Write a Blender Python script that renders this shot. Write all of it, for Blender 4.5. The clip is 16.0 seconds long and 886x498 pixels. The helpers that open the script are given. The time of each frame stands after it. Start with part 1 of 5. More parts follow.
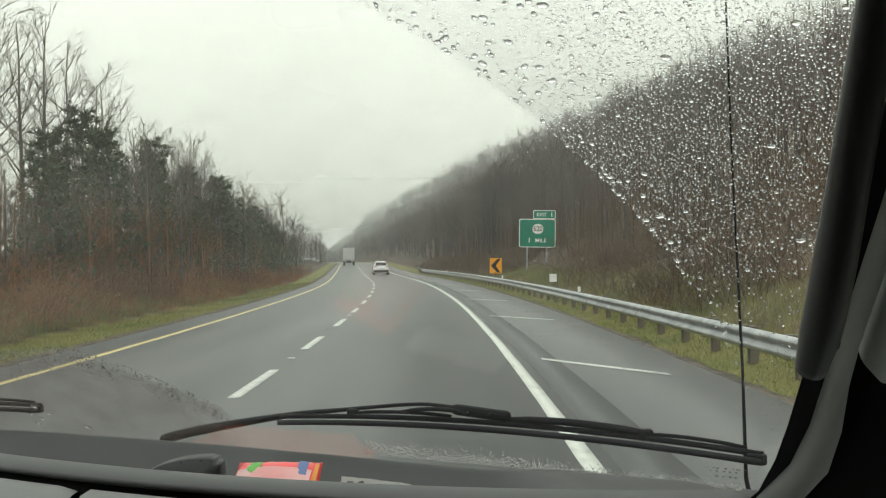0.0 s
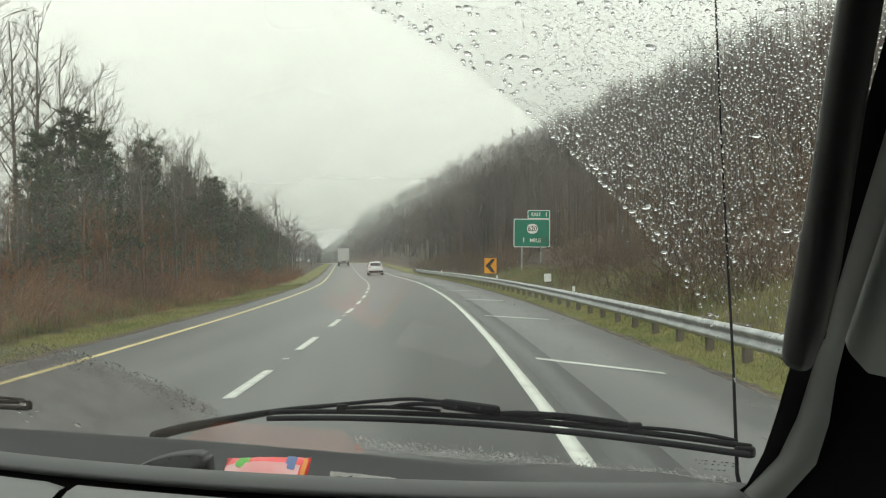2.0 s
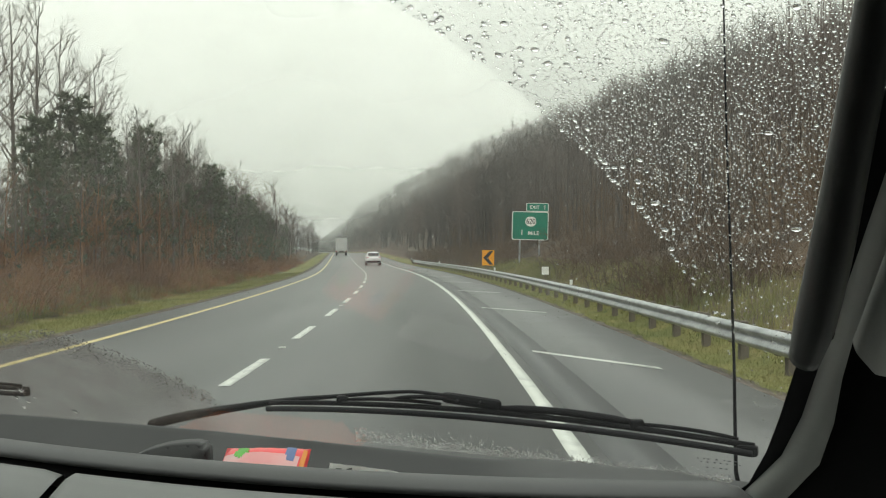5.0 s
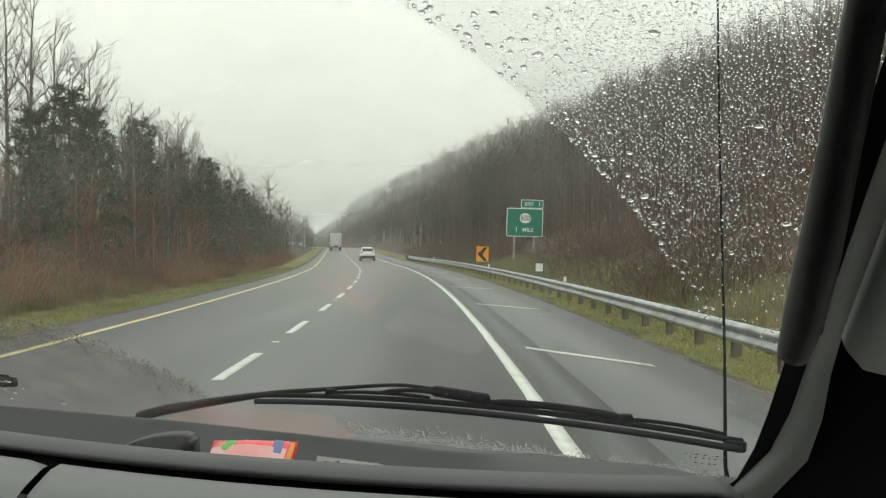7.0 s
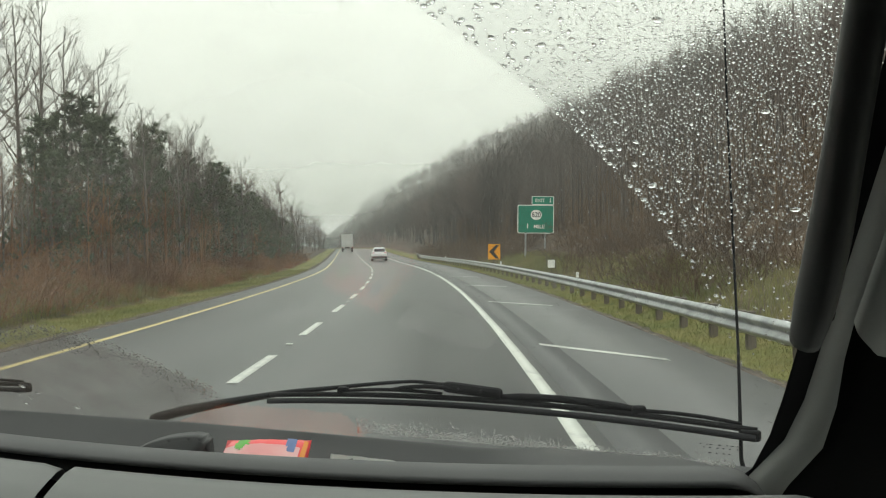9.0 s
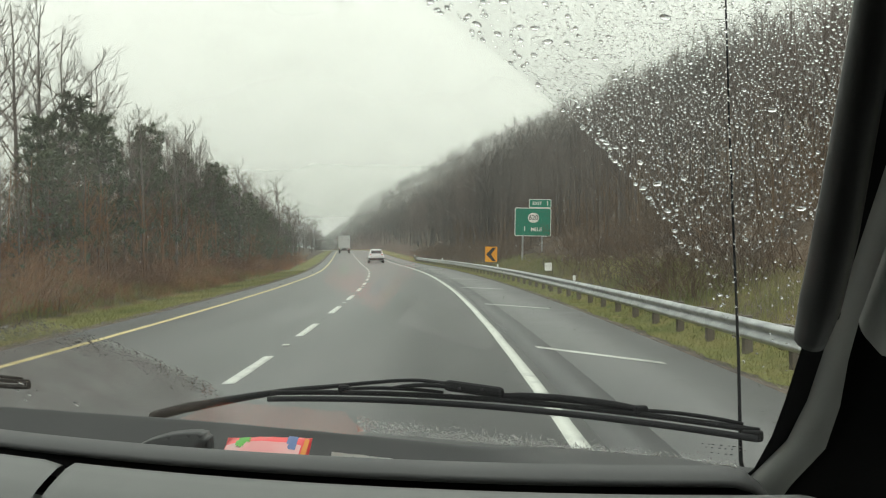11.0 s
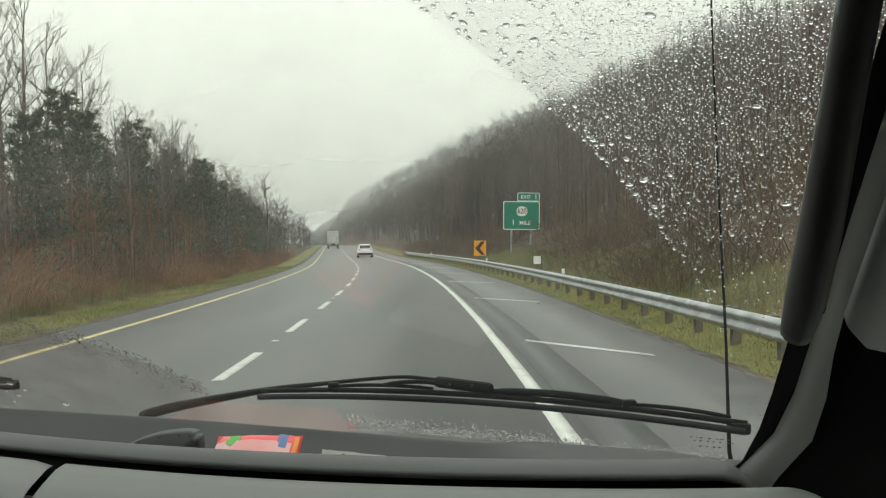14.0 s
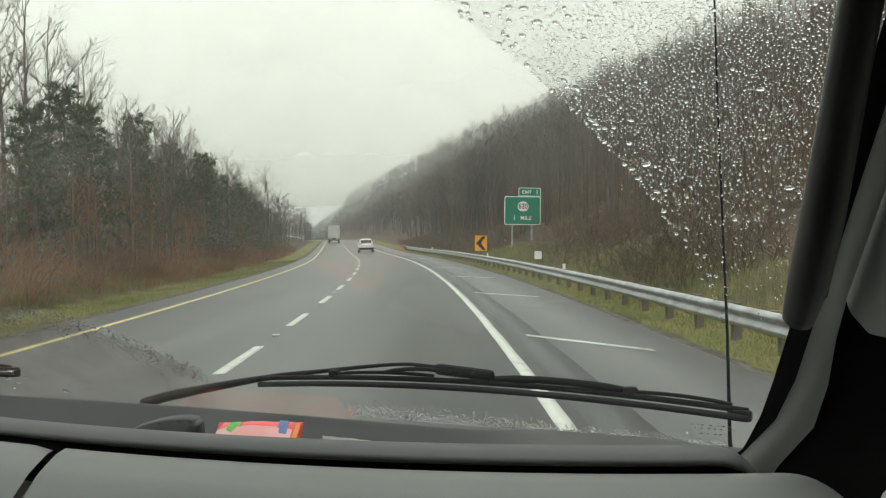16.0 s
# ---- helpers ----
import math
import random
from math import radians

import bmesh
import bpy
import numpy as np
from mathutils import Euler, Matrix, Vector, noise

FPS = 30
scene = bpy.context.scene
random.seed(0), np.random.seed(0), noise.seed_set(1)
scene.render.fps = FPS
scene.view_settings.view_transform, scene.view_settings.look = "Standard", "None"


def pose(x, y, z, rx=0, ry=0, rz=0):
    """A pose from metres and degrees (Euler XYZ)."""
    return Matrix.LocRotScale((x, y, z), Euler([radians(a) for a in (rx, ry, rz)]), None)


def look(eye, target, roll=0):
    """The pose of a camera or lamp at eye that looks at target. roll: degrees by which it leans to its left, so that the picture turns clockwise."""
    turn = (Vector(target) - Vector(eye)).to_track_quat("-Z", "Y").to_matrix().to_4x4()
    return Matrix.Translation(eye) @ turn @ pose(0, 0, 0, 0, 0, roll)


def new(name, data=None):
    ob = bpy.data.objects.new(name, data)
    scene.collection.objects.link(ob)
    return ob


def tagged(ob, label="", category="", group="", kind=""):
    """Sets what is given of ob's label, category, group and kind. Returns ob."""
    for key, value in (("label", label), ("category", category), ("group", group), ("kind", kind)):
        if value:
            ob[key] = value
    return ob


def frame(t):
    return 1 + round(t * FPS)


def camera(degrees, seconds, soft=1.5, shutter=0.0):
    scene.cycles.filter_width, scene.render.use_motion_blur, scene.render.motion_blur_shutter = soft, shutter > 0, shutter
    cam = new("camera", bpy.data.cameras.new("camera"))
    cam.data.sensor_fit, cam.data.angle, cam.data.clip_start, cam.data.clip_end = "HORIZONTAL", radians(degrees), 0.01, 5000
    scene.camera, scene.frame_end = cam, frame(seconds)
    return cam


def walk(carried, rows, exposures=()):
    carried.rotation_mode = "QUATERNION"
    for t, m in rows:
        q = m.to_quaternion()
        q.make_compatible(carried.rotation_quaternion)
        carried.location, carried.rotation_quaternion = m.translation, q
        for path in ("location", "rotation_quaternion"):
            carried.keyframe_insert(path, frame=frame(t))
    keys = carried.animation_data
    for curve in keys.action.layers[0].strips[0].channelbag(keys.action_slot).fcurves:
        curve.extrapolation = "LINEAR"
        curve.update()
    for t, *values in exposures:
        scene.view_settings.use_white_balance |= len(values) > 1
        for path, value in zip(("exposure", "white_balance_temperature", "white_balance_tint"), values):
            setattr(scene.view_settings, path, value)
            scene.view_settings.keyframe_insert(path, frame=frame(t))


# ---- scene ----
cam = camera(50.0, 16.0, 1.2)
PATH = [
    (0.0, pose(0.0001, -0.0091, 1.6549, 90.671, 1.007, 0.478)),
    (0.5, pose(0.0032, -0.0059, 1.6554, 90.810, 0.497, 0.364)),
    (1.0, pose(0.0082, -0.0031, 1.6525, 90.702, 1.115, 0.129)),
    (1.5, pose(0.0093, -0.0031, 1.6512, 90.659, 1.290, 0.141)),
    (2.0, pose(0.0057, -0.0070, 1.6492, 90.680, 1.190, 0.162)),
    (2.5, pose(0.0011, -0.0029, 1.6509, 90.472, 0.898, 0.277)),
    (3.0, pose(0.0034, -0.0034, 1.6493, 90.614, 0.522, 0.328)),
    (3.5, pose(0.0029, -0.0018, 1.6505, 90.304, 0.759, 0.063)),
    (6.0, pose(-0.0002, -0.0001, 1.6504, 90.002, -0.060, 0.000)),
    (6.5, pose(0.0041, 0.0031, 1.6487, 89.854, 0.127, -0.271)),
    (7.0, pose(0.0046, 0.0031, 1.6477, 89.912, -0.253, -0.309)),
    (7.5, pose(0.0019, -0.0008, 1.6475, 89.831, -0.015, -0.082)),
    (8.0, pose(0.0009, 0.0011, 1.6447, 89.977, 0.233, 0.133)),
    (8.5, pose(0.0076, 0.0035, 1.6447, 89.838, 1.095, 0.409)),
    (11.0, pose(0.0021, 0.0059, 1.6412, 89.974, 0.652, 0.203)),
    (11.5, pose(0.0017, 0.0070, 1.6314, 90.157, 2.741, -0.166)),
    (12.0, pose(0.0010, 0.0085, 1.6296, 90.055, 2.313, -0.397)),
    (12.5, pose(0.0033, 0.0112, 1.6379, 89.120, 1.809, -0.309)),
    (13.0, pose(0.0019, 0.0084, 1.6357, 89.100, 1.453, -0.298)),
    (13.5, pose(-0.0004, -0.0037, 1.6331, 89.982, 1.820, -0.693)),
    (14.0, pose(0.0025, 0.0036, 1.6436, 89.614, 1.180, -0.469)),
    (14.5, pose(0.0030, 0.0004, 1.6411, 89.841, 0.839, -0.489)),
    (15.0, pose(0.0063, 0.0038, 1.6399, 89.560, 1.146, -0.724)),
    (15.5, pose(0.0016, 0.0037, 1.6429, 89.271, 0.606, -0.644)),
    (16.0, pose(0.0021, 0.0055, 1.6362, 89.312, 0.983, -0.409)),
]
walk(cam, PATH)

# ---- world and light: low overcast, rain ----
world = bpy.data.worlds.new("overcast_sky")
scene.world = world
world.use_nodes = True
wn, wl = world.node_tree.nodes, world.node_tree.links
wn.clear()
sky = wn.new("ShaderNodeTexSky")
sky.sky_type, sky.sun_disc, sky.sun_elevation, sky.sun_rotation = "NISHITA", False, radians(35), radians(200)
sky.air_density, sky.dust_density = 2.0, 6.0
sky_scaled = wn.new("ShaderNodeMix")
sky_scaled.data_type, sky_scaled.blend_type = "RGBA", "MULTIPLY"
sky_scaled.inputs[0].default_value = 1.0
sky_scaled.inputs[7].default_value = (0.08, 0.08, 0.08, 1)
wl.new(sky.outputs[0], sky_scaled.inputs[6])
cloud = wn.new("ShaderNodeMix")
cloud.data_type = "RGBA"
cloud.inputs[0].default_value = 0.94
cloud.inputs[7].default_value = (0.93, 0.975, 0.905, 1)
wl.new(sky_scaled.outputs[2], cloud.inputs[6])
# cloud deck: a little uneven, brighter towards the zenith
wtc = wn.new("ShaderNodeTexCoord")
wsep = wn.new("ShaderNodeSeparateXYZ")
wl.new(wtc.outputs["Generated"], wsep.inputs[0])
wramp = wn.new("ShaderNodeMapRange")
wramp.inputs[1].default_value, wramp.inputs[2].default_value = 0.22, 0.9
wramp.inputs[3].default_value, wramp.inputs[4].default_value = 1.0, 1.95
wl.new(wsep.outputs[2], wramp.inputs[0])
wnoise = wn.new("ShaderNodeTexNoise")
wnoise.inputs["Scale"].default_value, wnoise.inputs["Detail"].default_value = 2.2, 4
wl.new(wtc.outputs["Generated"], wnoise.inputs[0])
wvar = wn.new("ShaderNodeMapRange")
wvar.inputs[3].default_value, wvar.inputs[4].default_value = 0.94, 1.06
wl.new(wnoise.outputs[0], wvar.inputs[0])
wmul = wn.new("ShaderNodeMath")
wmul.operation = "MULTIPLY"
wl.new(wramp.outputs[0], wmul.inputs[0])
wl.new(wvar.outputs[0], wmul.inputs[1])
wbg = wn.new("ShaderNodeBackground")
wl.new(cloud.outputs[2], wbg.inputs[0])
wl.new(wmul.outputs[0], wbg.inputs[1])
wout = wn.new("ShaderNodeOutputWorld")
wl.new(wbg.outputs[0], wout.inputs[0])

sun = new("sun", bpy.data.lights.new("sun", "SUN"))
sun.data.energy, sun.data.angle, sun.data.color = 0.6, radians(40), (1.0, 0.98, 0.94)
sun.matrix_world = look((-40, -60, 90), (0, 40, 0))


# ---- materials ----
def material(name, colors, scale=4.0, detail=6.0, rough=(0.5, 0.7), bump=0.1, bump_scale=40.0, bump_dist=0.01,
             metal=0.0, low=0.35, high=0.65, stretch=(1, 1, 1), spec=0.5, per_object=0.0, coords="Object"):
    """A surface with two scales of colour variation, uneven gloss and fine relief."""
    m = bpy.data.materials.new(name)
    m.use_nodes = True
    n, l = m.node_tree.nodes, m.node_tree.links
    b = n["Principled BSDF"]
    tc, mp = n.new("ShaderNodeTexCoord"), n.new("ShaderNodeMapping")
    mp.inputs["Scale"].default_value = stretch
    l.new(tc.outputs[coords], mp.inputs[0])
    big, fine = n.new("ShaderNodeTexNoise"), n.new("ShaderNodeTexNoise")
    big.inputs["Scale"].default_value, big.inputs["Detail"].default_value = scale, detail
    fine.inputs["Scale"].default_value, fine.inputs["Detail"].default_value = bump_scale, 4
    l.new(mp.outputs[0], big.inputs[0])
    l.new(mp.outputs[0], fine.inputs[0])
    mix = n.new("ShaderNodeMath")
    mix.operation = "MULTIPLY_ADD"
    mix.inputs[1].default_value = 0.3
    l.new(fine.outputs[0], mix.inputs[0])
    sub = n.new("ShaderNodeMath")
    sub.operation = "MULTIPLY_ADD"
    sub.inputs[1].default_value, sub.inputs[2].default_value = 1.0, -0.15
    l.new(big.outputs[0], sub.inputs[0])
    l.new(sub.outputs[0], mix.inputs[2])
    src = mix.outputs[0]
    if per_object:
        oi = n.new("ShaderNodeObjectInfo")
        ad = n.new("ShaderNodeMath")
        ad.operation = "MULTIPLY_ADD"
        ad.inputs[1].default_value = per_object
        l.new(oi.outputs["Random"], ad.inputs[0])
        l.new(src, ad.inputs[2])
        src = ad.outputs[0]
    ramp = n.new("ShaderNodeValToRGB")
    ramp.color_ramp.elements[0].position, ramp.color_ramp.elements[1].position = low, high
    ramp.color_ramp.elements[0].color = (*colors[0], 1)
    ramp.color_ramp.elements[1].color = (*colors[-1], 1)
    for i, c in enumerate(colors[1:-1]):
        e = ramp.color_ramp.elements.new(low + (high - low) * (i + 1) / (len(colors) - 1))
        e.color = (*c, 1)
    l.new(src, ramp.inputs[0])
    l.new(ramp.outputs[0], b.inputs["Base Color"])
    rr = n.new("ShaderNodeMapRange")
    rr.inputs[3].default_value, rr.inputs[4].default_value = rough
    l.new(big.outputs[0], rr.inputs[0])
    l.new(rr.outputs[0], b.inputs["Roughness"])
    b.inputs["Metallic"].default_value = metal
    b.inputs["Specular IOR Level"].default_value = spec
    if bump:
        bp = n.new("ShaderNodeBump")
        bp.inputs["Strength"].default_value, bp.inputs["Distance"].default_value = bump, bump_dist
        l.new(fine.outputs[0], bp.inputs["Height"])
        l.new(bp.outputs[0], b.inputs["Normal"])
    return m


asphalt = material("wet_asphalt", [(0.042, 0.044, 0.044), (0.08, 0.082, 0.082), (0.125, 0.126, 0.123)], 0.45, 10, (0.35, 0.6), 0.6, 60, 0.008, low=0.3, high=0.72, stretch=(1.8, 0.12, 1))
asphalt_dark = material("tarred_joint_asphalt", [(0.04, 0.042, 0.043), (0.062, 0.064, 0.065)], 0.5, 8, (0.4, 0.65), 0.6, 60, 0.008, stretch=(1, 0.3, 1))
asphalt_shoulder = material("shoulder_asphalt", [(0.072, 0.074, 0.075), (0.086, 0.088, 0.088), (0.102, 0.103, 0.101)], 0.9, 10, (0.35, 0.6), 0.5, 50, 0.008)
line_white = material("worn_white_road_paint", [(0.18, 0.19, 0.18), (0.42, 0.44, 0.41), (0.54, 0.56, 0.51)], 3.5, 8, (0.4, 0.6), 0.3, 60, 0.004, low=0.25, high=0.5)
line_yellow = material("worn_yellow_road_paint", [(0.24, 0.21, 0.12), (0.48, 0.39, 0.17), (0.56, 0.47, 0.22)], 3.0, 8, (0.4, 0.6), 0.3, 60, 0.004, low=0.25, high=0.5)
bark = material("grey_bark", [(0.05, 0.043, 0.037), (0.11, 0.095, 0.082), (0.17, 0.15, 0.135)], 2.0, 6, (0.8, 0.95), 0.4, 25, 0.02, stretch=(1, 1, 0.25), per_object=0.15)
twig = material("bare_twigs", [(0.085, 0.068, 0.057), (0.15, 0.12, 0.10)], 0.3, 4, (0.8, 0.95), 0, per_object=0.2)
twig_wood = material("hillside_twigs", [(0.055, 0.045, 0.038), (0.10, 0.083, 0.07), (0.13, 0.10, 0.085)], 0.06, 4, (0.8, 0.95), 0)
brush_brown = material("dead_brush", [(0.115, 0.058, 0.031), (0.205, 0.105, 0.052), (0.27, 0.148, 0.074)], 0.25, 5, (0.8, 0.95), 0)
brush_dark = material("dark_dead_brush", [(0.055, 0.04, 0.028), (0.105, 0.07, 0.042), (0.15, 0.098, 0.058)], 0.25, 5, (0.8, 0.95), 0)
brush_rust = material("rusty_brush", [(0.14, 0.058, 0.028), (0.29, 0.125, 0.055), (0.34, 0.18, 0.085)], 0.3, 5, (0.8, 0.95), 0)
needles = material("pine_needles", [(0.045, 0.062, 0.034), (0.075, 0.098, 0.055), (0.105, 0.122, 0.072)], 0.5, 4, (0.6, 0.8), 0, per_object=0.15)
grass_blades = material("wet_grass", [(0.10, 0.125, 0.035), (0.19, 0.195, 0.065), (0.28, 0.24, 0.10)], 0.35, 5, (0.6, 0.8), 0, low=0.3, high=0.7)
galvanised = material("weathered_galvanised_steel", [(0.28, 0.295, 0.30), (0.48, 0.495, 0.495)], 3, 6, (0.35, 0.55), 0.1, 60, 0.002, metal=0.85)
post_wood = material("weathered_post_timber", [(0.07, 0.06, 0.05), (0.15, 0.13, 0.105)], 3, 6, (0.8, 0.9), 0.4, 40, 0.006, stretch=(1, 1, 0.2))
sign_green = material("green_sign_sheeting", [(0.0, 0.17, 0.105), (0.0, 0.20, 0.125)], 1.5, 4, (0.35, 0.5), 0.02)
sign_white = material("white_sign_sheeting", [(0.68, 0.70, 0.66), (0.78, 0.80, 0.76)], 2, 4, (0.35, 0.5), 0.02)
sign_amber = material("amber_sign_sheeting", [(0.78, 0.31, 0.01), (0.85, 0.37, 0.015)], 1.5, 4, (0.35, 0.5), 0.02)
sign_black = material("black_sign_sheeting", [(0.012, 0.012, 0.012), (0.02, 0.02, 0.02)], 2, 4, (0.4, 0.5), 0.02)
steel_post = material("rusted_steel_post", [(0.06, 0.05, 0.045), (0.12, 0.10, 0.085)], 4, 6, (0.6, 0.8), 0.2, 50, 0.003)
dash_dark = material("dark_grained_plastic", [(0.052, 0.053, 0.053), (0.066, 0.067, 0.067)], 5, 5, (0.55, 0.7), 0.12, 900, 0.0006)
dash_roll = material("charcoal_padded_vinyl", [(0.075, 0.076, 0.076), (0.095, 0.096, 0.095)], 6, 5, (0.5, 0.65), 0.15, 800, 0.0006)
dash_grey = material("grey_grained_plastic", [(0.19, 0.195, 0.19), (0.22, 0.225, 0.215)], 6, 5, (0.5, 0.65), 0.12, 800, 0.0006)
trim_grey = material("grey_pillar_trim", [(0.42, 0.43, 0.41), (0.48, 0.49, 0.465)], 5, 5, (0.5, 0.7), 0.1, 700, 0.0006)
handle_grey = material("charcoal_handle_plastic", [(0.075, 0.077, 0.076), (0.095, 0.097, 0.096)], 6, 5, (0.4, 0.5), 0.1, 700, 0.0006)
black_rubber = material("black_rubber", [(0.008, 0.008, 0.010), (0.014, 0.014, 0.016)], 8, 5, (0.5, 0.7), 0.1, 300, 0.001, spec=0.25)
# near-black that puts the cabin's shade into the colour
shade_black = material("near_black_shade", [(0.003, 0.003, 0.003), (0.006, 0.006, 0.006)], 6, 5, (0.8, 0.95), 0.1, 300, 0.001, spec=0.05)
black_metal = material("satin_black_wiper_paint", [(0.004, 0.004, 0.005), (0.008, 0.008, 0.009)], 12, 5, (0.5, 0.65), 0.1, 300, 0.0008, spec=0.1)
cabin_liner = material("grey_cabin_lining", [(0.035, 0.035, 0.035), (0.05, 0.05, 0.049)], 5, 5, (0.8, 0.9), 0.1, 500, 0.001)
van_paint = material("white_van_paint", [(0.62, 0.63, 0.62), (0.7, 0.71, 0.7)], 1, 4, (0.25, 0.35), 0.02)
packet_red = material("red_wrapper_film", [(0.92, 0.06, 0.065), (0.96, 0.12, 0.12)], 20, 4, (0.25, 0.4), 0.1, 60, 0.001)
packet_white = material("white_wrapper_print", [(0.88, 0.36, 0.35), (0.90, 0.58, 0.56)], 20, 4, (0.3, 0.4), 0.05, 60, 0.001)
packet_green = material("green_wrapper_print", [(0.08, 0.42, 0.03), (0.13, 0.5, 0.05)], 30, 4, (0.3, 0.4), 0)
packet_blue = material("blue_wrapper_print", [(0.09, 0.15, 0.36), (0.13, 0.2, 0.42)], 30, 4, (0.3, 0.4), 0)
packet_orange = material("orange_wrapper_print", [(0.85, 0.25, 0.02), (0.9, 0.33, 0.04)], 30, 4, (0.3, 0.4), 0)
paper_white = material("crumpled_paper", [(0.76, 0.76, 0.73), (0.84, 0.84, 0.81)], 15, 5, (0.7, 0.85), 0.15, 80, 0.001)
ink_dark = material("dark_print", [(0.05, 0.05, 0.05), (0.10, 0.10, 0.09)], 30, 4, (0.6, 0.7), 0)
car_white = material("white_car_paint", [(0.70, 0.71, 0.72), (0.78, 0.79, 0.8)], 1, 4, (0.2, 0.35), 0.0)
car_glass = material("dark_car_glass", [(0.02, 0.023, 0.026), (0.035, 0.038, 0.042)], 1, 3, (0.08, 0.15), 0.0)
tyre_rubber = material("tyre_rubber", [(0.015, 0.015, 0.015), (0.03, 0.03, 0.03)], 8, 5, (0.7, 0.9), 0.3, 80, 0.003)
lamp_red = material("red_lamp_plastic", [(0.45, 0.015, 0.012), (0.55, 0.025, 0.02)], 5, 3, (0.2, 0.3), 0)
trailer_white = material("white_trailer_panel", [(0.62, 0.64, 0.63), (0.74, 0.75, 0.73)], 0.8, 6, (0.4, 0.55), 0.05, 10, 0.01)


def ground_material():
    """Grass near the road, leaf litter and dead growth away from it, by the ground's own cover value."""
    m = bpy.data.materials.new("grass_and_leaf_litter")
    m.use_nodes = True
    n, l = m.node_tree.nodes, m.node_tree.links
    b = n["Principled BSDF"]
    tc = n.new("ShaderNodeTexCoord")
    cols = []
    for colors, sc in ((((0.075, 0.10, 0.028), (0.17, 0.17, 0.055), (0.25, 0.20, 0.085)), 0.5),
                       (((0.035, 0.028, 0.022), (0.075, 0.055, 0.038), (0.12, 0.085, 0.055)), 0.35)):
        nz, rp = n.new("ShaderNodeTexNoise"), n.new("ShaderNodeValToRGB")
        nz.inputs["Scale"].default_value, nz.inputs["Detail"].default_value, nz.inputs["Roughness"].default_value = sc, 10, 0.65
        l.new(tc.outputs["Object"], nz.inputs[0])
        rp.color_ramp.elements[0].position, rp.color_ramp.elements[1].position = 0.33, 0.68
        rp.color_ramp.elements[0].color, rp.color_ramp.elements[1].color = (*colors[0], 1), (*colors[2], 1)
        e = rp.color_ramp.elements.new(0.5)
        e.color = (*colors[1], 1)
        l.new(nz.outputs[0], rp.inputs[0])
        cols.append(rp)
    at = n.new("ShaderNodeAttribute")
    at.attribute_name = "cover"
    edge = n.new("ShaderNodeTexNoise")
    edge.inputs["Scale"].default_value, edge.inputs["Detail"].default_value = 0.8, 6
    l.new(tc.outputs["Object"], edge.inputs[0])
    ad = n.new("ShaderNodeMath")
    ad.operation = "MULTIPLY_ADD"
    ad.inputs[1].default_value = 0.9
    l.new(edge.outputs[0], ad.inputs[0])
    l.new(at.outputs["Fac"], ad.inputs[2])
    mr = n.new("ShaderNodeMapRange")
    mr.inputs[1].default_value, mr.inputs[2].default_value = 0.75, 1.1
    l.new(ad.outputs[0], mr.inputs[0])
    mx = n.new("ShaderNodeMix")
    mx.data_type = "RGBA"
    l.new(mr.outputs[0], mx.inputs[0])
    l.new(cols[0].outputs[0], mx.inputs[6])
    l.new(cols[1].outputs[0], mx.inputs[7])
    l.new(mx.outputs[2], b.inputs["Base Color"])
    b.inputs["Roughness"].default_value = 0.85
    b.inputs["Specular IOR Level"].default_value = 0.2
    fz, bp = n.new("ShaderNodeTexNoise"), n.new("ShaderNodeBump")
    fz.inputs["Scale"].default_value, fz.inputs["Detail"].default_value = 6, 6
    l.new(tc.outputs["Object"], fz.inputs[0])
    bp.inputs["Strength"].default_value, bp.inputs["Distance"].default_value = 0.8, 0.12
    l.new(fz.outputs[0], bp.inputs["Height"])
    l.new(bp.outputs[0], b.inputs["Normal"])
    return m


def pane_material():
    m = bpy.data.materials.new("windscreen_glass")
    m.use_nodes = True
    n, l = m.node_tree.nodes, m.node_tree.links
    n.clear()
    out, mix = n.new("ShaderNodeOutputMaterial"), n.new("ShaderNodeMixShader")
    tr, gl, fr = n.new("ShaderNodeBsdfTransparent"), n.new("ShaderNodeBsdfGlossy"), n.new("ShaderNodeFresnel")
    tr.inputs[0].default_value = (0.985, 1.0, 0.985, 1)
    gl.inputs["Roughness"].default_value = 0.11
    fr.inputs[0].default_value = 1.66
    l.new(fr.outputs[0], mix.inputs[0])
    l.new(tr.outputs[0], mix.inputs[1])
    l.new(gl.outputs[0], mix.inputs[2])
    # a faint translucent veil on the damp pane adds haze and lifts dark tones
    film, veil = n.new("ShaderNodeMixShader"), n.new("ShaderNodeBsdfTranslucent")
    tc, nz, mr = n.new("ShaderNodeTexCoord"), n.new("ShaderNodeTexNoise"), n.new("ShaderNodeMapRange")
    nz.inputs["Scale"].default_value, nz.inputs["Detail"].default_value = 5, 5
    mr.inputs[3].default_value, mr.inputs[4].default_value = 0.003, 0.012
    veil.inputs[0].default_value = (0.9, 0.9, 0.88, 1)
    l.new(tc.outputs["Object"], nz.inputs[0])
    l.new(nz.outputs[0], mr.inputs[0])
    l.new(mr.outputs[0], film.inputs[0])
    l.new(mix.outputs[0], film.inputs[1])
    l.new(veil.outputs[0], film.inputs[2])
    l.new(film.outputs[0], out.inputs[0])
    return m


def water_material():
    m = bpy.data.materials.new("rain_water")
    m.use_nodes = True
    n, l = m.node_tree.nodes, m.node_tree.links
    n.clear()
    out, g = n.new("ShaderNodeOutputMaterial"), n.new("ShaderNodeBsdfGlass")
    g.inputs["IOR"].default_value, g.inputs["Roughness"].default_value = 1.33, 0.015
    l.new(g.outputs[0], out.inputs[0])
    return m


